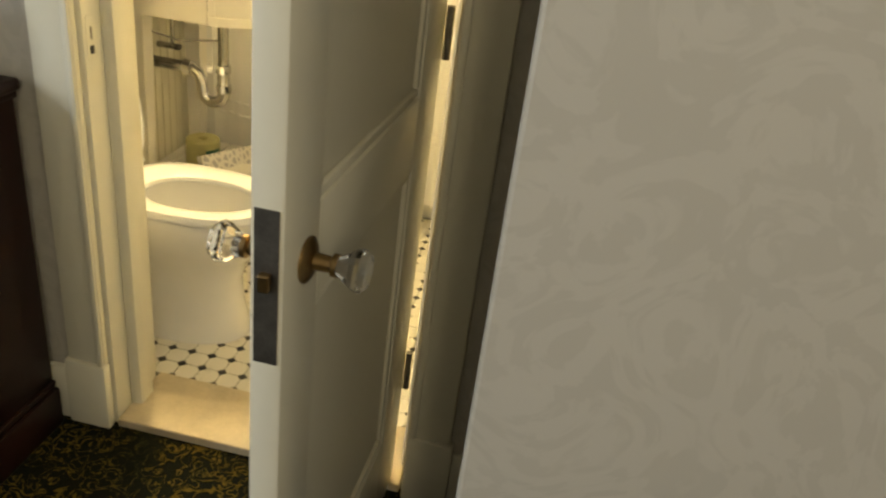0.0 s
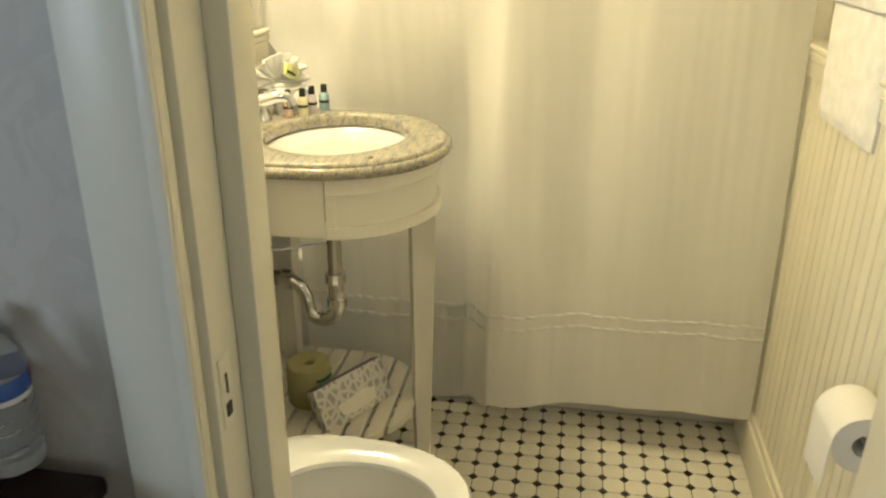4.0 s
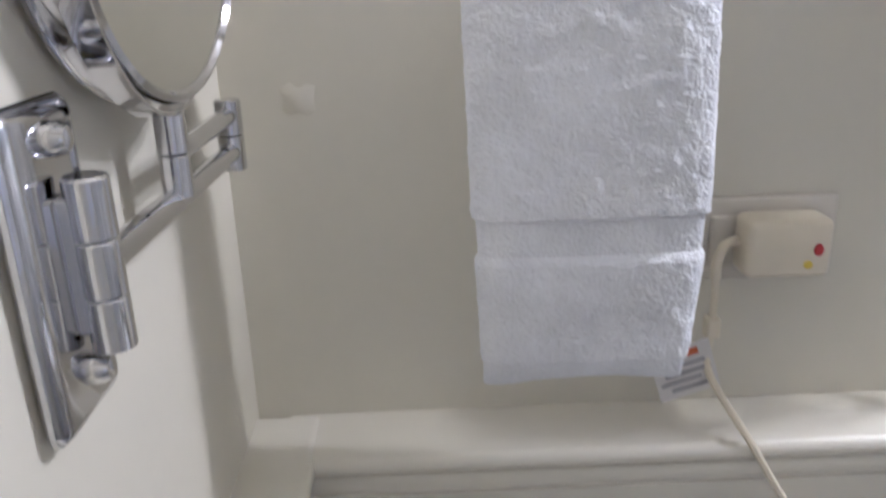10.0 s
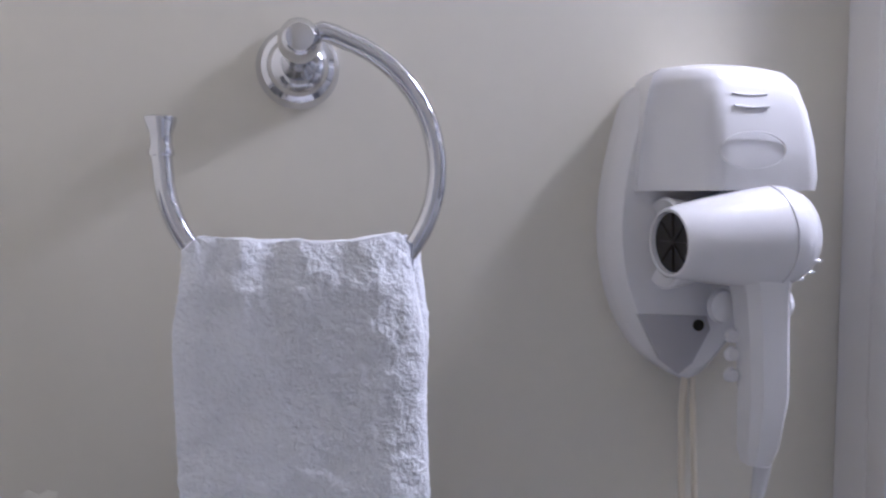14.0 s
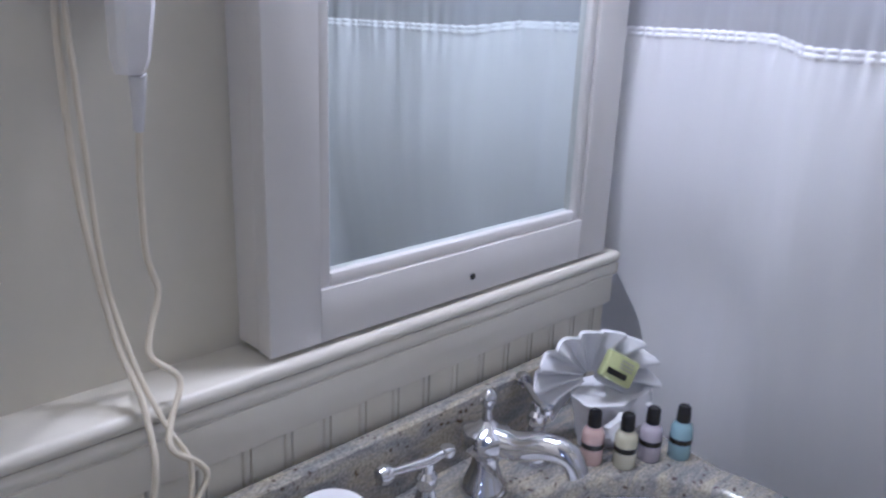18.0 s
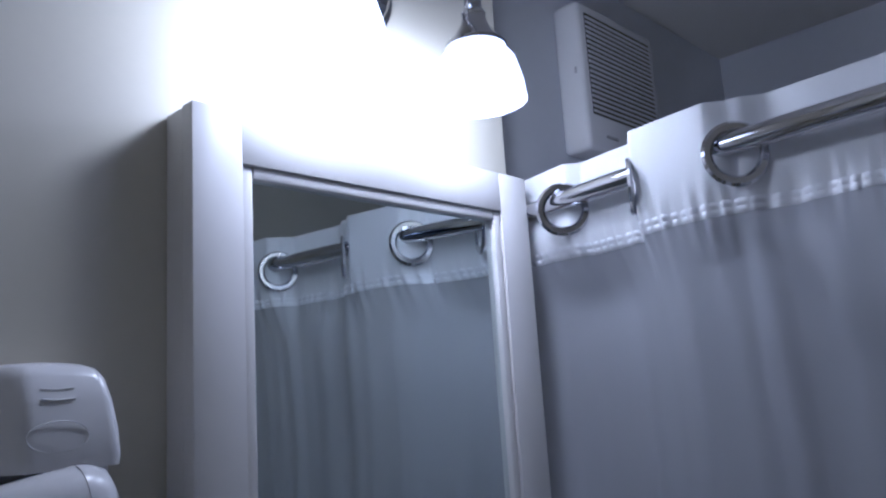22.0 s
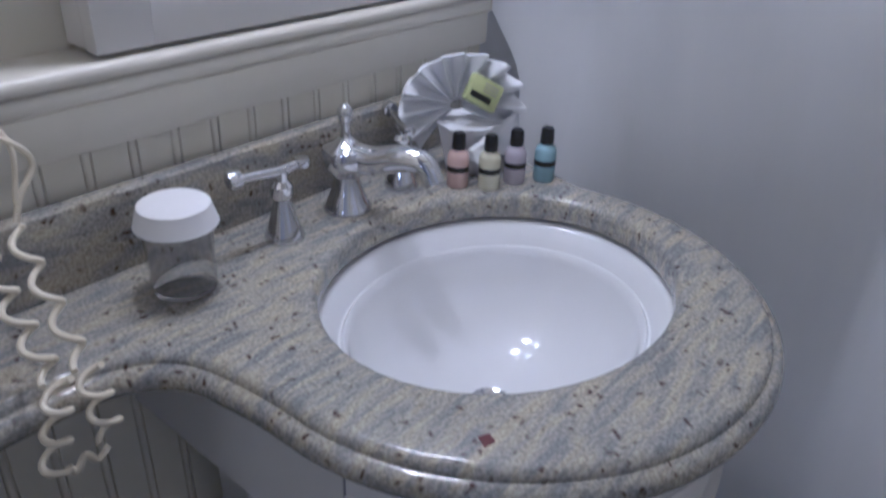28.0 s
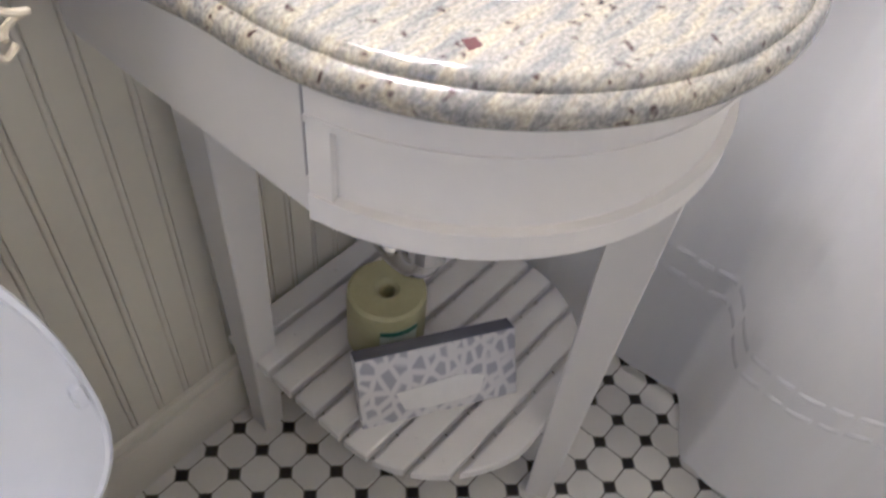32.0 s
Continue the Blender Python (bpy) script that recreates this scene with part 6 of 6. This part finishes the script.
    part("popup_rod", tube([(0.152, -0.235, 0.64), (0.10, -0.12, 0.632), (0.06, -0.03, 0.66)], 0.003, 8), M_DULLCHROME, d)
    d.location.z += 0.028
    for x in (0.075, 0.235):
        v = thing("supply_valve", (x, 0.03, 0.60), "chrome water supply valve with a thin riser", "valve", "supply valves under the basin")
        part("body", tube([(x, 0.030, 0.60), (x, -0.035, 0.60)], 0.010, 12), M_DULLCHROME, v, smooth=True)
        part("riser", tube([(x, -0.02, 0.60), (x, -0.02, 0.74)], 0.0055, 10), M_DULLCHROME, v, smooth=True)
        part("handle", moved(lathe([(0, 0), (0.016, 0), (0.016, 0.01), (0, 0.012)], 12, sy=0.6), spot(x, -0.035, 0.60) @ FACE), M_LATCH, v)


drain_pipe()


def tissue_box():
    SH = 0.211
    t = thing("tissue_box", (0.13, -0.27, SH), "leaf-patterned cardboard tissue box lying on its side", "tissue box")
    card = material("tissue_card", (0.60, 0.59, 0.60), 0.6, 0, 0.05, 20, 90, 0.0)
    # leaf print: rounded grey patches on pale card
    nt = card.node_tree
    vor = nt.nodes.new("ShaderNodeTexVoronoi")
    vor.inputs["Scale"].default_value = 52
    vor.inputs["Randomness"].default_value = 0.75
    tc = nt.nodes.new("ShaderNodeTexCoord")
    mp = nt.nodes.new("ShaderNodeMapping")
    mp.inputs["Scale"].default_value = (1, 1, 0.7)
    mp.inputs["Rotation"].default_value = (0, radians(35), radians(25))
    nt.links.new(tc.outputs["Object"], mp.inputs[0])
    nt.links.new(mp.outputs[0], vor.inputs["Vector"])
    vor.feature = "DISTANCE_TO_EDGE"
    rp = nt.nodes.new("ShaderNodeValToRGB")
    rp.color_ramp.elements[0].position, rp.color_ramp.elements[0].color = 0.10, (0.68, 0.67, 0.66, 1)
    rp.color_ramp.elements[1].position, rp.color_ramp.elements[1].color = 0.24, (0.38, 0.38, 0.43, 1)
    nt.links.new(vor.outputs["Distance"], rp.inputs[0])
    nt.links.new(rp.outputs[0], nt.nodes["Principled BSDF"].inputs["Base Color"])
    m = spot(0.152, -0.2855, SH) @ Matrix.Rotation(radians(-31.2), 4, "Z") @ Matrix.Rotation(radians(-26), 4, "X")
    part("carton", moved(box(-0.112, 0.112, 0.0, 0.030, 0.000, 0.106, 0.002), m), card, t)
    part("top_edge", moved(box(-0.111, 0.111, 0.001, 0.029, 0.1062, 0.1070), m), material("slate_card", (0.16, 0.16, 0.20), 0.6), t, "slate grey end panel")
    op = moved(prism([(-0.052, 0.018), (-0.020, 0.013), (0.030, 0.014), (0.056, 0.018), (0.064, 0.044), (0.030, 0.054), (0.0, 0.051), (-0.03, 0.048), (-0.062, 0.046)], 0, 0.0015), Matrix(((1, 0, 0, 0), (0, 0, -1, -0.0005), (0, 1, 0, 0), (0, 0, 0, 1))))
    part("tissue", moved(op, m), material("tissue_paper", (0.80, 0.79, 0.76), 0.9, 0, 0.06, 40, 200, 0.4), t, "white tissue in the slot")
    r = thing("toilet_roll", (0.188, -0.142, SH), "spare toilet roll in yellow-green paper with a label", "toilet roll")
    wrap = material("yellow_green_wrap", (0.42, 0.40, 0.20), 0.55, 0, 0.12, 30, 120, 0.3)
    x, y = 0.188, -0.142
    part("roll", moved(lathe([(0.012, 0.012), (0.012, 0.108), (0.018, 0.113), (0.050, 0.114), (0.055, 0.110), (0.056, 0.10), (0.056, 0.008), (0.052, 0.002), (0.012, 0.002)], 40, True), spot(x, y, SH)), wrap, r, smooth=True)
    for nm, z0, z1, mt in (("label", 0.042, 0.088, material("pale_label", (0.62, 0.66, 0.52), 0.5)), ("label_bar", 0.078, 0.088, material("dark_green_print", (0.02, 0.12, 0.09), 0.5))):
        bm = bmesh.new()
        rr = 0.0566 if nm == "label" else 0.0572
        vs = [[bm.verts.new((x + rr * math.cos(radians(a)), y + rr * math.sin(radians(a)), SH + z)) for z in (z0, z1)] for a in range(215, 272, 4)]
        for p, q in zip(vs, vs[1:]):
            bm.faces.new((p[0], q[0], q[1], p[1]))
        part(nm, bm, mt, r)


tissue_box()

fk = thing("flush_lever", (-0.213, BEAD_Y, 0.66), "dark chrome flush button on the beadboard", "flush button")
part("rosette", moved(lathe([(0, 0), (0.030, 0), (0.030, 0.004), (0.022, 0.010), (0, 0.012)], 28), spot(-0.213, BEAD_Y, 0.66) @ FACE), M_DULLCHROME, fk, smooth=True)
part("button", moved(lathe([(0, 0.010), (0.014, 0.010), (0.014, 0.024), (0.010, 0.028), (0, 0.028)], 24), spot(-0.213, BEAD_Y, 0.66) @ FACE), M_DULLCHROME, fk, smooth=True)


# ---- vent over the tub ----
def vent():
    v = thing("vent_fan", (0.93, TUB_Y, 1.95), "white plastic vent housing with a louvred front", "vent")
    x0, x1, y0, z0, z1 = 0.788, 1.062, 0.112, 1.972, 2.262
    part("housing", box(x0, x1, y0, TUB_Y, z0, z1, 0.010, 3), M_WHITEPL, v, smooth=True)
    # black sheet paints the shade in the gaps between the slats
    part("louvre_gap_shade", box(x0 + 0.020, x1 - 0.022, y0 - 0.0015, y0 + 0.001, z0 + 0.070, z1 - 0.022), M_BLACKPL, v)
    n = 20
    for i in range(n):
        z = z0 + 0.073 + (z1 - z0 - 0.096) * i / n
        part("slat", box(x0 + 0.020, x1 - 0.022, y0 - 0.0035, y0 - 0.001, z, z + 0.0045), M_WHITEPL, v)
    part("switch", box(x0 - 0.002, x0 + 0.001, 0.125, 0.129, 2.12, 2.132), M_GREYPL, v)
    part("nameplate", box(0.845, 0.882, y0 - 0.002, y0, z0 + 0.030, z0 + 0.035), M_GREYPL, v)


vent()

def wall_shower():
    h = thing("wall_shower", (0.95, TUB_Y, 1.95), "chrome wall shower on a bent arm behind the curtain", "shower")
    part("flange", moved(lathe([(0, 0), (0.030, 0), (0.026, 0.008), (0.012, 0.012), (0, 0.012)], 24), Matrix.Translation((0.98, TUB_Y, 1.925)) @ FACE), M_CHROME, h, smooth=True)
    arm = smooth_path([(0.98, TUB_Y, 1.925), (0.975, TUB_Y - 0.07, 1.925), (0.955, TUB_Y - 0.145, 1.885), (0.938, TUB_Y - 0.185, 1.830)], 6)
    part("arm", tube(arm, 0.011, 14), M_CHROME, h, smooth=True)
    m = Matrix.Translation((0.936, TUB_Y - 0.190, 1.822)) @ Vector((0, 0, -1)).rotation_difference(Vector((-0.16, -0.55, -0.82))).to_matrix().to_4x4()
    part("ball_joint", moved(lathe([(0, 0.012), (0.012, 0.008), (0.015, 0.0), (0.012, -0.010), (0.010, -0.014), (0, -0.014)], 20), m), M_CHROME, h, smooth=True)
    # chrome bell; the dark it reflects is put into its colour
    part("bell", moved(lathe([(0, -0.010), (0.014, -0.012), (0.018, -0.024), (0.030, -0.040), (0.038, -0.052), (0.040, -0.064), (0.036, -0.068), (0, -0.066)], 32), m), material("darkened_chrome", (0.14, 0.14, 0.15), 0.16, 1, 0.1, 20, 100, 0.0), h, "flared chrome bell, dark reflection put into its colour", True)


wall_shower()

# ---- wall opposite ----
rack = thing("towel_rack", (0.1, RIGHT_Y, 1.45), "chrome towel bar on the wall above the wainscot", "towel rack")
part("bar", tube([(-0.22, RIGHT_Y + 0.055, 1.47), (0.46, RIGHT_Y + 0.055, 1.47)], 0.008, 14), M_CHROME, rack, smooth=True)
for x in (-0.21, 0.45):
    part("bracket", tube([(x, RIGHT_Y, 1.47), (x, RIGHT_Y + 0.055, 1.47)], 0.010, 14), M_CHROME, rack, smooth=True)
for k, (x0, x1, z0) in enumerate(((0.03, 0.36, 0.965), (-0.19, -0.04, 0.99))):
    tw = thing("hanging_towel", ((x0 + x1) / 2, RIGHT_Y + 0.055, z0), "white terry towel hanging double from the towel bar", "towel", "towels on the towel bar")
    part("long_fold", towel_body(x0, x1, RIGHT_Y + 0.030, RIGHT_Y + 0.062, z0, 1.478, 11 + k, None, 0.002, 22, 40), M_TERRY, tw, smooth=True)
    part("short_fold", towel_body(x0 - 0.01, x1 + 0.02, RIGHT_Y + 0.064, RIGHT_Y + 0.088, 1.205 + 0.035 * k, 1.482, 17 + k, None, 0.002, 22, 30), M_TERRY, tw, smooth=True)

bin_ = thing("waste_bin", (-0.297, -1.176, 0), "small dark waste bin with a liner", "waste bin")
part("bucket", moved(lathe([(0, 0.0), (0.082, 0.0), (0.086, 0.005), (0.097, 0.245), (0.100, 0.25), (0.095, 0.25), (0.083, 0.008), (0, 0.006)], 36), spot(-0.297, -1.176, 0.0005)), material("grey_bin_plastic", (0.30, 0.30, 0.27), 0.4), bin_, smooth=True)
part("liner", moved(lathe([(0.093, 0.20), (0.097, 0.254), (0.101, 0.256), (0.103, 0.225), (0.101, 0.225)], 36), spot(-0.297, -1.176, 0.0005)), M_BLACKPL, bin_, "dark plastic liner", True)

tp = thing("paper_holder", (-0.29, BEAD_R, 0.58), "chrome holder with a white toilet paper roll", "toilet paper")
part("arm", tube([(-0.36, BEAD_R, 0.60), (-0.36, BEAD_R + 0.055, 0.60), (-0.22, BEAD_R + 0.055, 0.60)], 0.006, 12), M_CHROME, tp, smooth=True)
part("roll", moved(lathe([(0.020, 0), (0.050, 0), (0.050, 0.10), (0.020, 0.10)], 32, True), spot(-0.345, BEAD_R + 0.055, 0.60) @ Matrix.Rotation(radians(90), 4, "Y")), material("toilet_paper", (0.80, 0.79, 0.77), 0.9), tp, smooth=True)
part("loose_end", prism([(-0.342, BEAD_R + 0.104), (-0.248, BEAD_R + 0.104), (-0.248, BEAD_R + 0.105), (-0.342, BEAD_R + 0.105)], 0.505, 0.60), material("toilet_paper_sheet", (0.80, 0.79, 0.77), 0.9), tp)


# ---- on and over the dresser ----
DT = 0.803
M_PET = glass_material("bottle_plastic", (0.94, 0.96, 0.99), 0.05, 1.30)
M_PET.node_tree.nodes["Principled BSDF"].inputs["Transmission Weight"].default_value = 0.88


def water_bottle():
    b = thing("water_bottle", (0, 0, 0), "clear plastic water bottle with a blue label", "bottle", "water bottles on the dresser")
    prof = [(0, 0.004), (0.012, 0.002), (0.024, 0.0), (0.030, 0.004)]
    for k in range(6):
        z = 0.012 + k * 0.0135
        prof += [(0.0315, z), (0.0322, z + 0.004), (0.0315, z + 0.008), (0.0300, z + 0.0105)]
    prof += [(0.0318, 0.096), (0.0318, 0.132), (0.0312, 0.144), (0.0285, 0.156), (0.0235, 0.167), (0.0175, 0.176), (0.0130, 0.182), (0.0125, 0.190), (0, 0.190)]
    part("bottle_body", lathe(prof, 36), M_PET, b, smooth=True)
    part("label_band", lathe([(0.0321, 0.104), (0.0324, 0.1045), (0.0324, 0.1265), (0.0321, 0.127)], 36), material("blue_label", (0.06, 0.13, 0.46), 0.4), b, "blue paper label", True)
    part("label_edge", lathe([(0.0321, 0.0975), (0.0324, 0.098), (0.0324, 0.1040), (0.0321, 0.1045)], 36), M_WHITEPL, b)
    bm = bmesh.new()
    vs = [[bm.verts.new((0.0329 * math.cos(radians(a)), 0.0329 * math.sin(radians(a)), z)) for z in (0.116, 0.125)] for a in range(150, 214, 6)]
    for p, q in zip(vs, vs[1:]):
        bm.faces.new((p[0], q[0], q[1], p[1]))
    part("red_patch", bm, material("red_label", (0.40, 0.04, 0.05), 0.4), b)
    bm = bmesh.new()
    vs = [[bm.verts.new((0.0330 * math.cos(radians(a)), 0.0330 * math.sin(radians(a)), z)) for z in (0.106, 0.114)] for a in range(176, 246, 6)]
    for p, q in zip(vs[::2], vs[1::2]):
        bm.faces.new((p[0], q[0], q[1], p[1]))
    part("print_bar", bm, M_WHITEPL, b)
    part("cap", lathe([(0, 0.2045), (0.0125, 0.2045), (0.014, 0.203), (0.014, 0.1915), (0.0128, 0.190), (0, 0.190)], 30), M_WHITEPL, b, "white screw cap", True)
    return b


wb = water_bottle()
SHORT = Matrix.Diagonal((1, 1, 0.94, 1))
wb.matrix_basis = pose(-0.915, -0.197, DT, 0, 0, 15) @ SHORT
for x, y, a in ((-0.917, -0.112, -25), (-0.850, -0.136, 80), (-0.834, -0.194, 140)):
    copy_thing(wb, pose(x, y, DT, 0, 0, a) @ SHORT)

rem = thing("remote_control", (-0.96, -0.06, DT), "black television remote control with grey keys", "remote control")
m = spot(-0.958, -0.058, DT + 0.007) @ Matrix.Rotation(radians(172), 4, "Z")
part("case", moved(box(-0.082, 0.082, -0.022, 0.022, 0.0, 0.020, 0.006, 3), m), M_BLACKPL, rem, smooth=True)
for i in range(6):
    for j in range(3):
        part("key", moved(box(-0.06 + i * 0.020, -0.050 + i * 0.020, -0.013 + j * 0.010, -0.006 + j * 0.010, 0.0195, 0.0215, 0.001, 1), m), M_GREYPL, rem)
pad = thing("note_pad", (-1.0, -0.07, DT), "white paper note pad under the remote control", "note pad")
part("paper_block", moved(box(-0.10, 0.10, -0.045, 0.045, 0.0, 0.006, 0.001, 1), spot(-0.985, -0.062, DT + 0.0005) @ Matrix.Rotation(radians(170), 4, "Z")), material("pad_paper", (0.70, 0.68, 0.62), 0.8), pad)

hat = thing("straw_hat", (-1.13, 0.06, DT), "yellow straw hat lying on the dresser", "hat")
straw = material("yellow_straw", (0.52, 0.38, 0.10), 0.7, 0, 0.2, 40, 260, 0.6)
hp = [(0.0, 0.092), (0.055, 0.090), (0.075, 0.080), (0.084, 0.050), (0.088, 0.020), (0.120, 0.012), (0.155, 0.018), (0.166, 0.030), (0.164, 0.026), (0.154, 0.012), (0.120, 0.005), (0.084, 0.012), (0.080, 0.048), (0.070, 0.076), (0.0, 0.086)]
part("crown_and_brim", moved(lathe(hp, 48), spot(-1.13, 0.075, DT)), straw, hat, smooth=True)
bag = thing("plastic_bag", (-1.12, 0.13, DT + 0.03), "crumpled clear plastic bag on the straw hat", "bag")
bm = bmesh.new()
bmesh.ops.create_icosphere(bm, subdivisions=4, radius=0.085)
for vv in bm.verts:
    q = noise.noise(vv.co * 22) * 0.022 + noise.noise(vv.co * 55) * 0.008
    vv.co = vv.co * (1 + q / 0.085)
    vv.co.z *= 0.55
part("film", moved(bm, spot(-1.12, 0.12, DT + 0.13)), material("cloudy_film", (0.75, 0.76, 0.78), 0.25, 0, 0.1, 20, 90, 0.2, trans=0.6), bag)


def television():
    t = thing("television", (-0.83, 0.4, 1.04), "black flat television on the wall, screen lit blue", "television")
    x = -0.855
    part("casing", box(x, OUT_X - 0.006, -0.066, 0.98, 1.045, 1.70, 0.020, 4), M_BLACKPL, t, smooth=True)
    scr = bpy.data.materials.new("lit_blue_screen")
    scr.use_nodes = True
    sb = scr.node_tree.nodes["Principled BSDF"]
    sb.inputs["Base Color"].default_value = (0.01, 0.02, 0.05, 1)
    sb.inputs["Roughness"].default_value = 0.35
    sb.inputs["Specular IOR Level"].default_value = 0.12
    sb.inputs["Emission Color"].default_value = (0.03, 0.15, 0.42, 1)
    sb.inputs["Emission Strength"].default_value = 0.22
    part("screen", box(x - 0.002, x + 0.001, -0.020, 0.925, 1.095, 1.645), scr, t, "screen glowing blue")
    part("lower_strip", box(x - 0.003, x, -0.02, 0.925, 1.072, 1.086, 0.001, 1), M_BLACKPL, t)


television()
sw = thing("light_switch", (OUT_X, -0.198, 1.19), "tarnished brass switch plate on the wall", "light switch")
part("plate", box(OUT_X - 0.009, OUT_X - 0.004, -0.226, -0.150, 1.145, 1.265, 0.002), material("tarnished_plate", (0.34, 0.29, 0.20), 0.4, 0.3, 0.2, 20, 90, 0.05), sw)
part("toggle", box(OUT_X - 0.020, OUT_X - 0.009, -0.193, -0.183, 1.195, 1.213, 0.002), M_IVORY, sw)
for z in (1.175, 1.235):
    part("screw", moved(disc(0.003, 0.0015, 12), spot(OUT_X - 0.009, -0.188, z) @ Matrix.Rotation(radians(-90), 4, "Y")), M_DULLCHROME, sw)
cb = thing("television_cable", (OUT_X, 0.14, 0.9), "black cable hanging from the television", "cable")
part("cable", tube(smooth_path([(OUT_X - 0.03, 0.19, 1.05), (OUT_X - 0.02, 0.17, 0.98), (OUT_X - 0.015, 0.145, 0.90), (OUT_X - 0.02, 0.13, 0.80)], 6), 0.004, 8), M_BLACKPL, cb, smooth=True)
structure("baseboard", box(OUT_X - 0.020, OUT_X - 0.004, JAMB_L + 0.107, 1.9, -0.016, 0.13, 0.004), M_PAINT, "cream baseboard in the bedroom", "baseboard", True)
structure("baseboard_hinge", box(OUT_X - 0.020, OUT_X - 0.004, -1.27, JAMB_R - 0.107, -0.016, 0.13, 0.004), M_PAINT, "cream baseboard", "baseboard", True)



# ---- boards of the wainscots and tiles of the floor ----
def piece_mesh(name, verts, faces, mat):
    me = bpy.data.meshes.new(name)
    me.from_pydata(verts, [], faces)
    me.update()
    me.materials.append(mat)
    return me


PITCH = 0.0433
_prof = [(0.0, 0.0), (0.0314, 0.0), (0.0325, -0.0030), (0.0336, -0.0010), (0.0352, -0.0001), (0.0382, -0.0001), (0.0398, -0.0010), (0.0409, -0.0030), (0.0420, 0.0), (0.0433, 0.0)]
Z0, Z1 = 0.138, 1.022
_v = [(u, -d, 0.0) for u, d in _prof] + [(u, -d, Z1 - Z0) for u, d in _prof]
_n = len(_prof)
_f = [(i, i + 1, _n + i + 1, _n + i) for i in range(_n - 1)]
PLANK = piece_mesh("plank", _v, _f, M_BEAD)


def planks(owner, m_of, count):
    base = owner.location
    for k in range(count):
        o = new("plank", PLANK)
        o.parent = owner
        o.matrix_basis = Matrix.Translation(-base) @ m_of(k)


planks(W_N, lambda k: Matrix.Translation((-0.5617 + k * PITCH, BEAD_Y, Z0)), 24)
planks(W_W, lambda k: Matrix.Translation((BEAD_X, BEAD_Y - 0.045 - k * PITCH, Z0)) @ Matrix.Rotation(radians(-90), 4, "Z") @ Matrix.Diagonal((1, -1, 1, 1)), 6)
planks(W_S, lambda k: Matrix.Translation((-0.632 + k * PITCH, BEAD_R, Z0)) @ Matrix.Diagonal((1, -1, 1, 1)), 27)

G = 0.0023
CUT = 0.222 * P


def octagon():
    h = P / 2 - G / 2
    k = h - CUT
    ring = [(h, -k), (h, k), (k, h), (-k, h), (-h, k), (-h, -k), (-k, -h), (k, -h)]
    e = 0.0012
    v = [(x, y, -0.004) for x, y in ring] + [(x, y, -0.0008) for x, y in ring] + [(x * (1 - e / h), y * (1 - e / h), 0.0) for x, y in ring]
    f = [tuple(range(16, 24))]
    for a in (0, 8):
        f += [(a + i, a + (i + 1) % 8, a + 8 + (i + 1) % 8, a + 8 + i) for i in range(8)]
    return v, f


def diamond():
    r = CUT - G * 0.6
    ring = [(r, 0), (0, r), (-r, 0), (0, -r)]
    v = [(x, y, -0.004) for x, y in ring] + [(x, y, -0.0008) for x, y in ring] + [(x * 0.93, y * 0.93, -0.0002) for x, y in ring]
    f = [(8, 9, 10, 11)]
    for a in (0, 4):
        f += [(a + i, a + (i + 1) % 4, a + 4 + (i + 1) % 4, a + 4 + i) for i in range(4)]
    return v, f


FLOOR = bpy.data.objects["floor"]
for nm, (v, f), mat, off in (("tile", octagon(), M_TILE, 0.5), ("dot_tile", diamond(), M_DOT, 0.0)):
    me = piece_mesh(nm, v, f, mat)
    spots = []
    for i in range(-11, 11):
        for j in range(-1, 24):
            x, y = (i + off) * P, -(j + off) * P
            if -0.61 < x < 0.60 and BEAD_R - 0.02 < y < 0.05:
                spots.append((x, y))
    # the stretch from the doorway to the vanity, in front of the toilet, is passed nearest
    spots.sort(key=lambda s: (s[0] - 0.15) ** 2 + (s[1] + 0.6) ** 2)
    rnd = random.Random(7)
    for x, y in spots[:300]:
        o = new(nm, me)
        o.parent = FLOOR
        o.location = (x, y, rnd.uniform(-0.0003, 0.0))
    vs, fs = [], []
    for x, y in spots[300:]:
        b = len(vs)
        vs += [(a + x, c + y, z) for a, c, z in v]
        fs += [tuple(q + b for q in p) for p in f]
    if vs:
        o = new(nm + "_field", piece_mesh(nm + "_field", vs, fs, mat))
        o.parent = FLOOR
        tagged(o, "", "", "", "stuff")
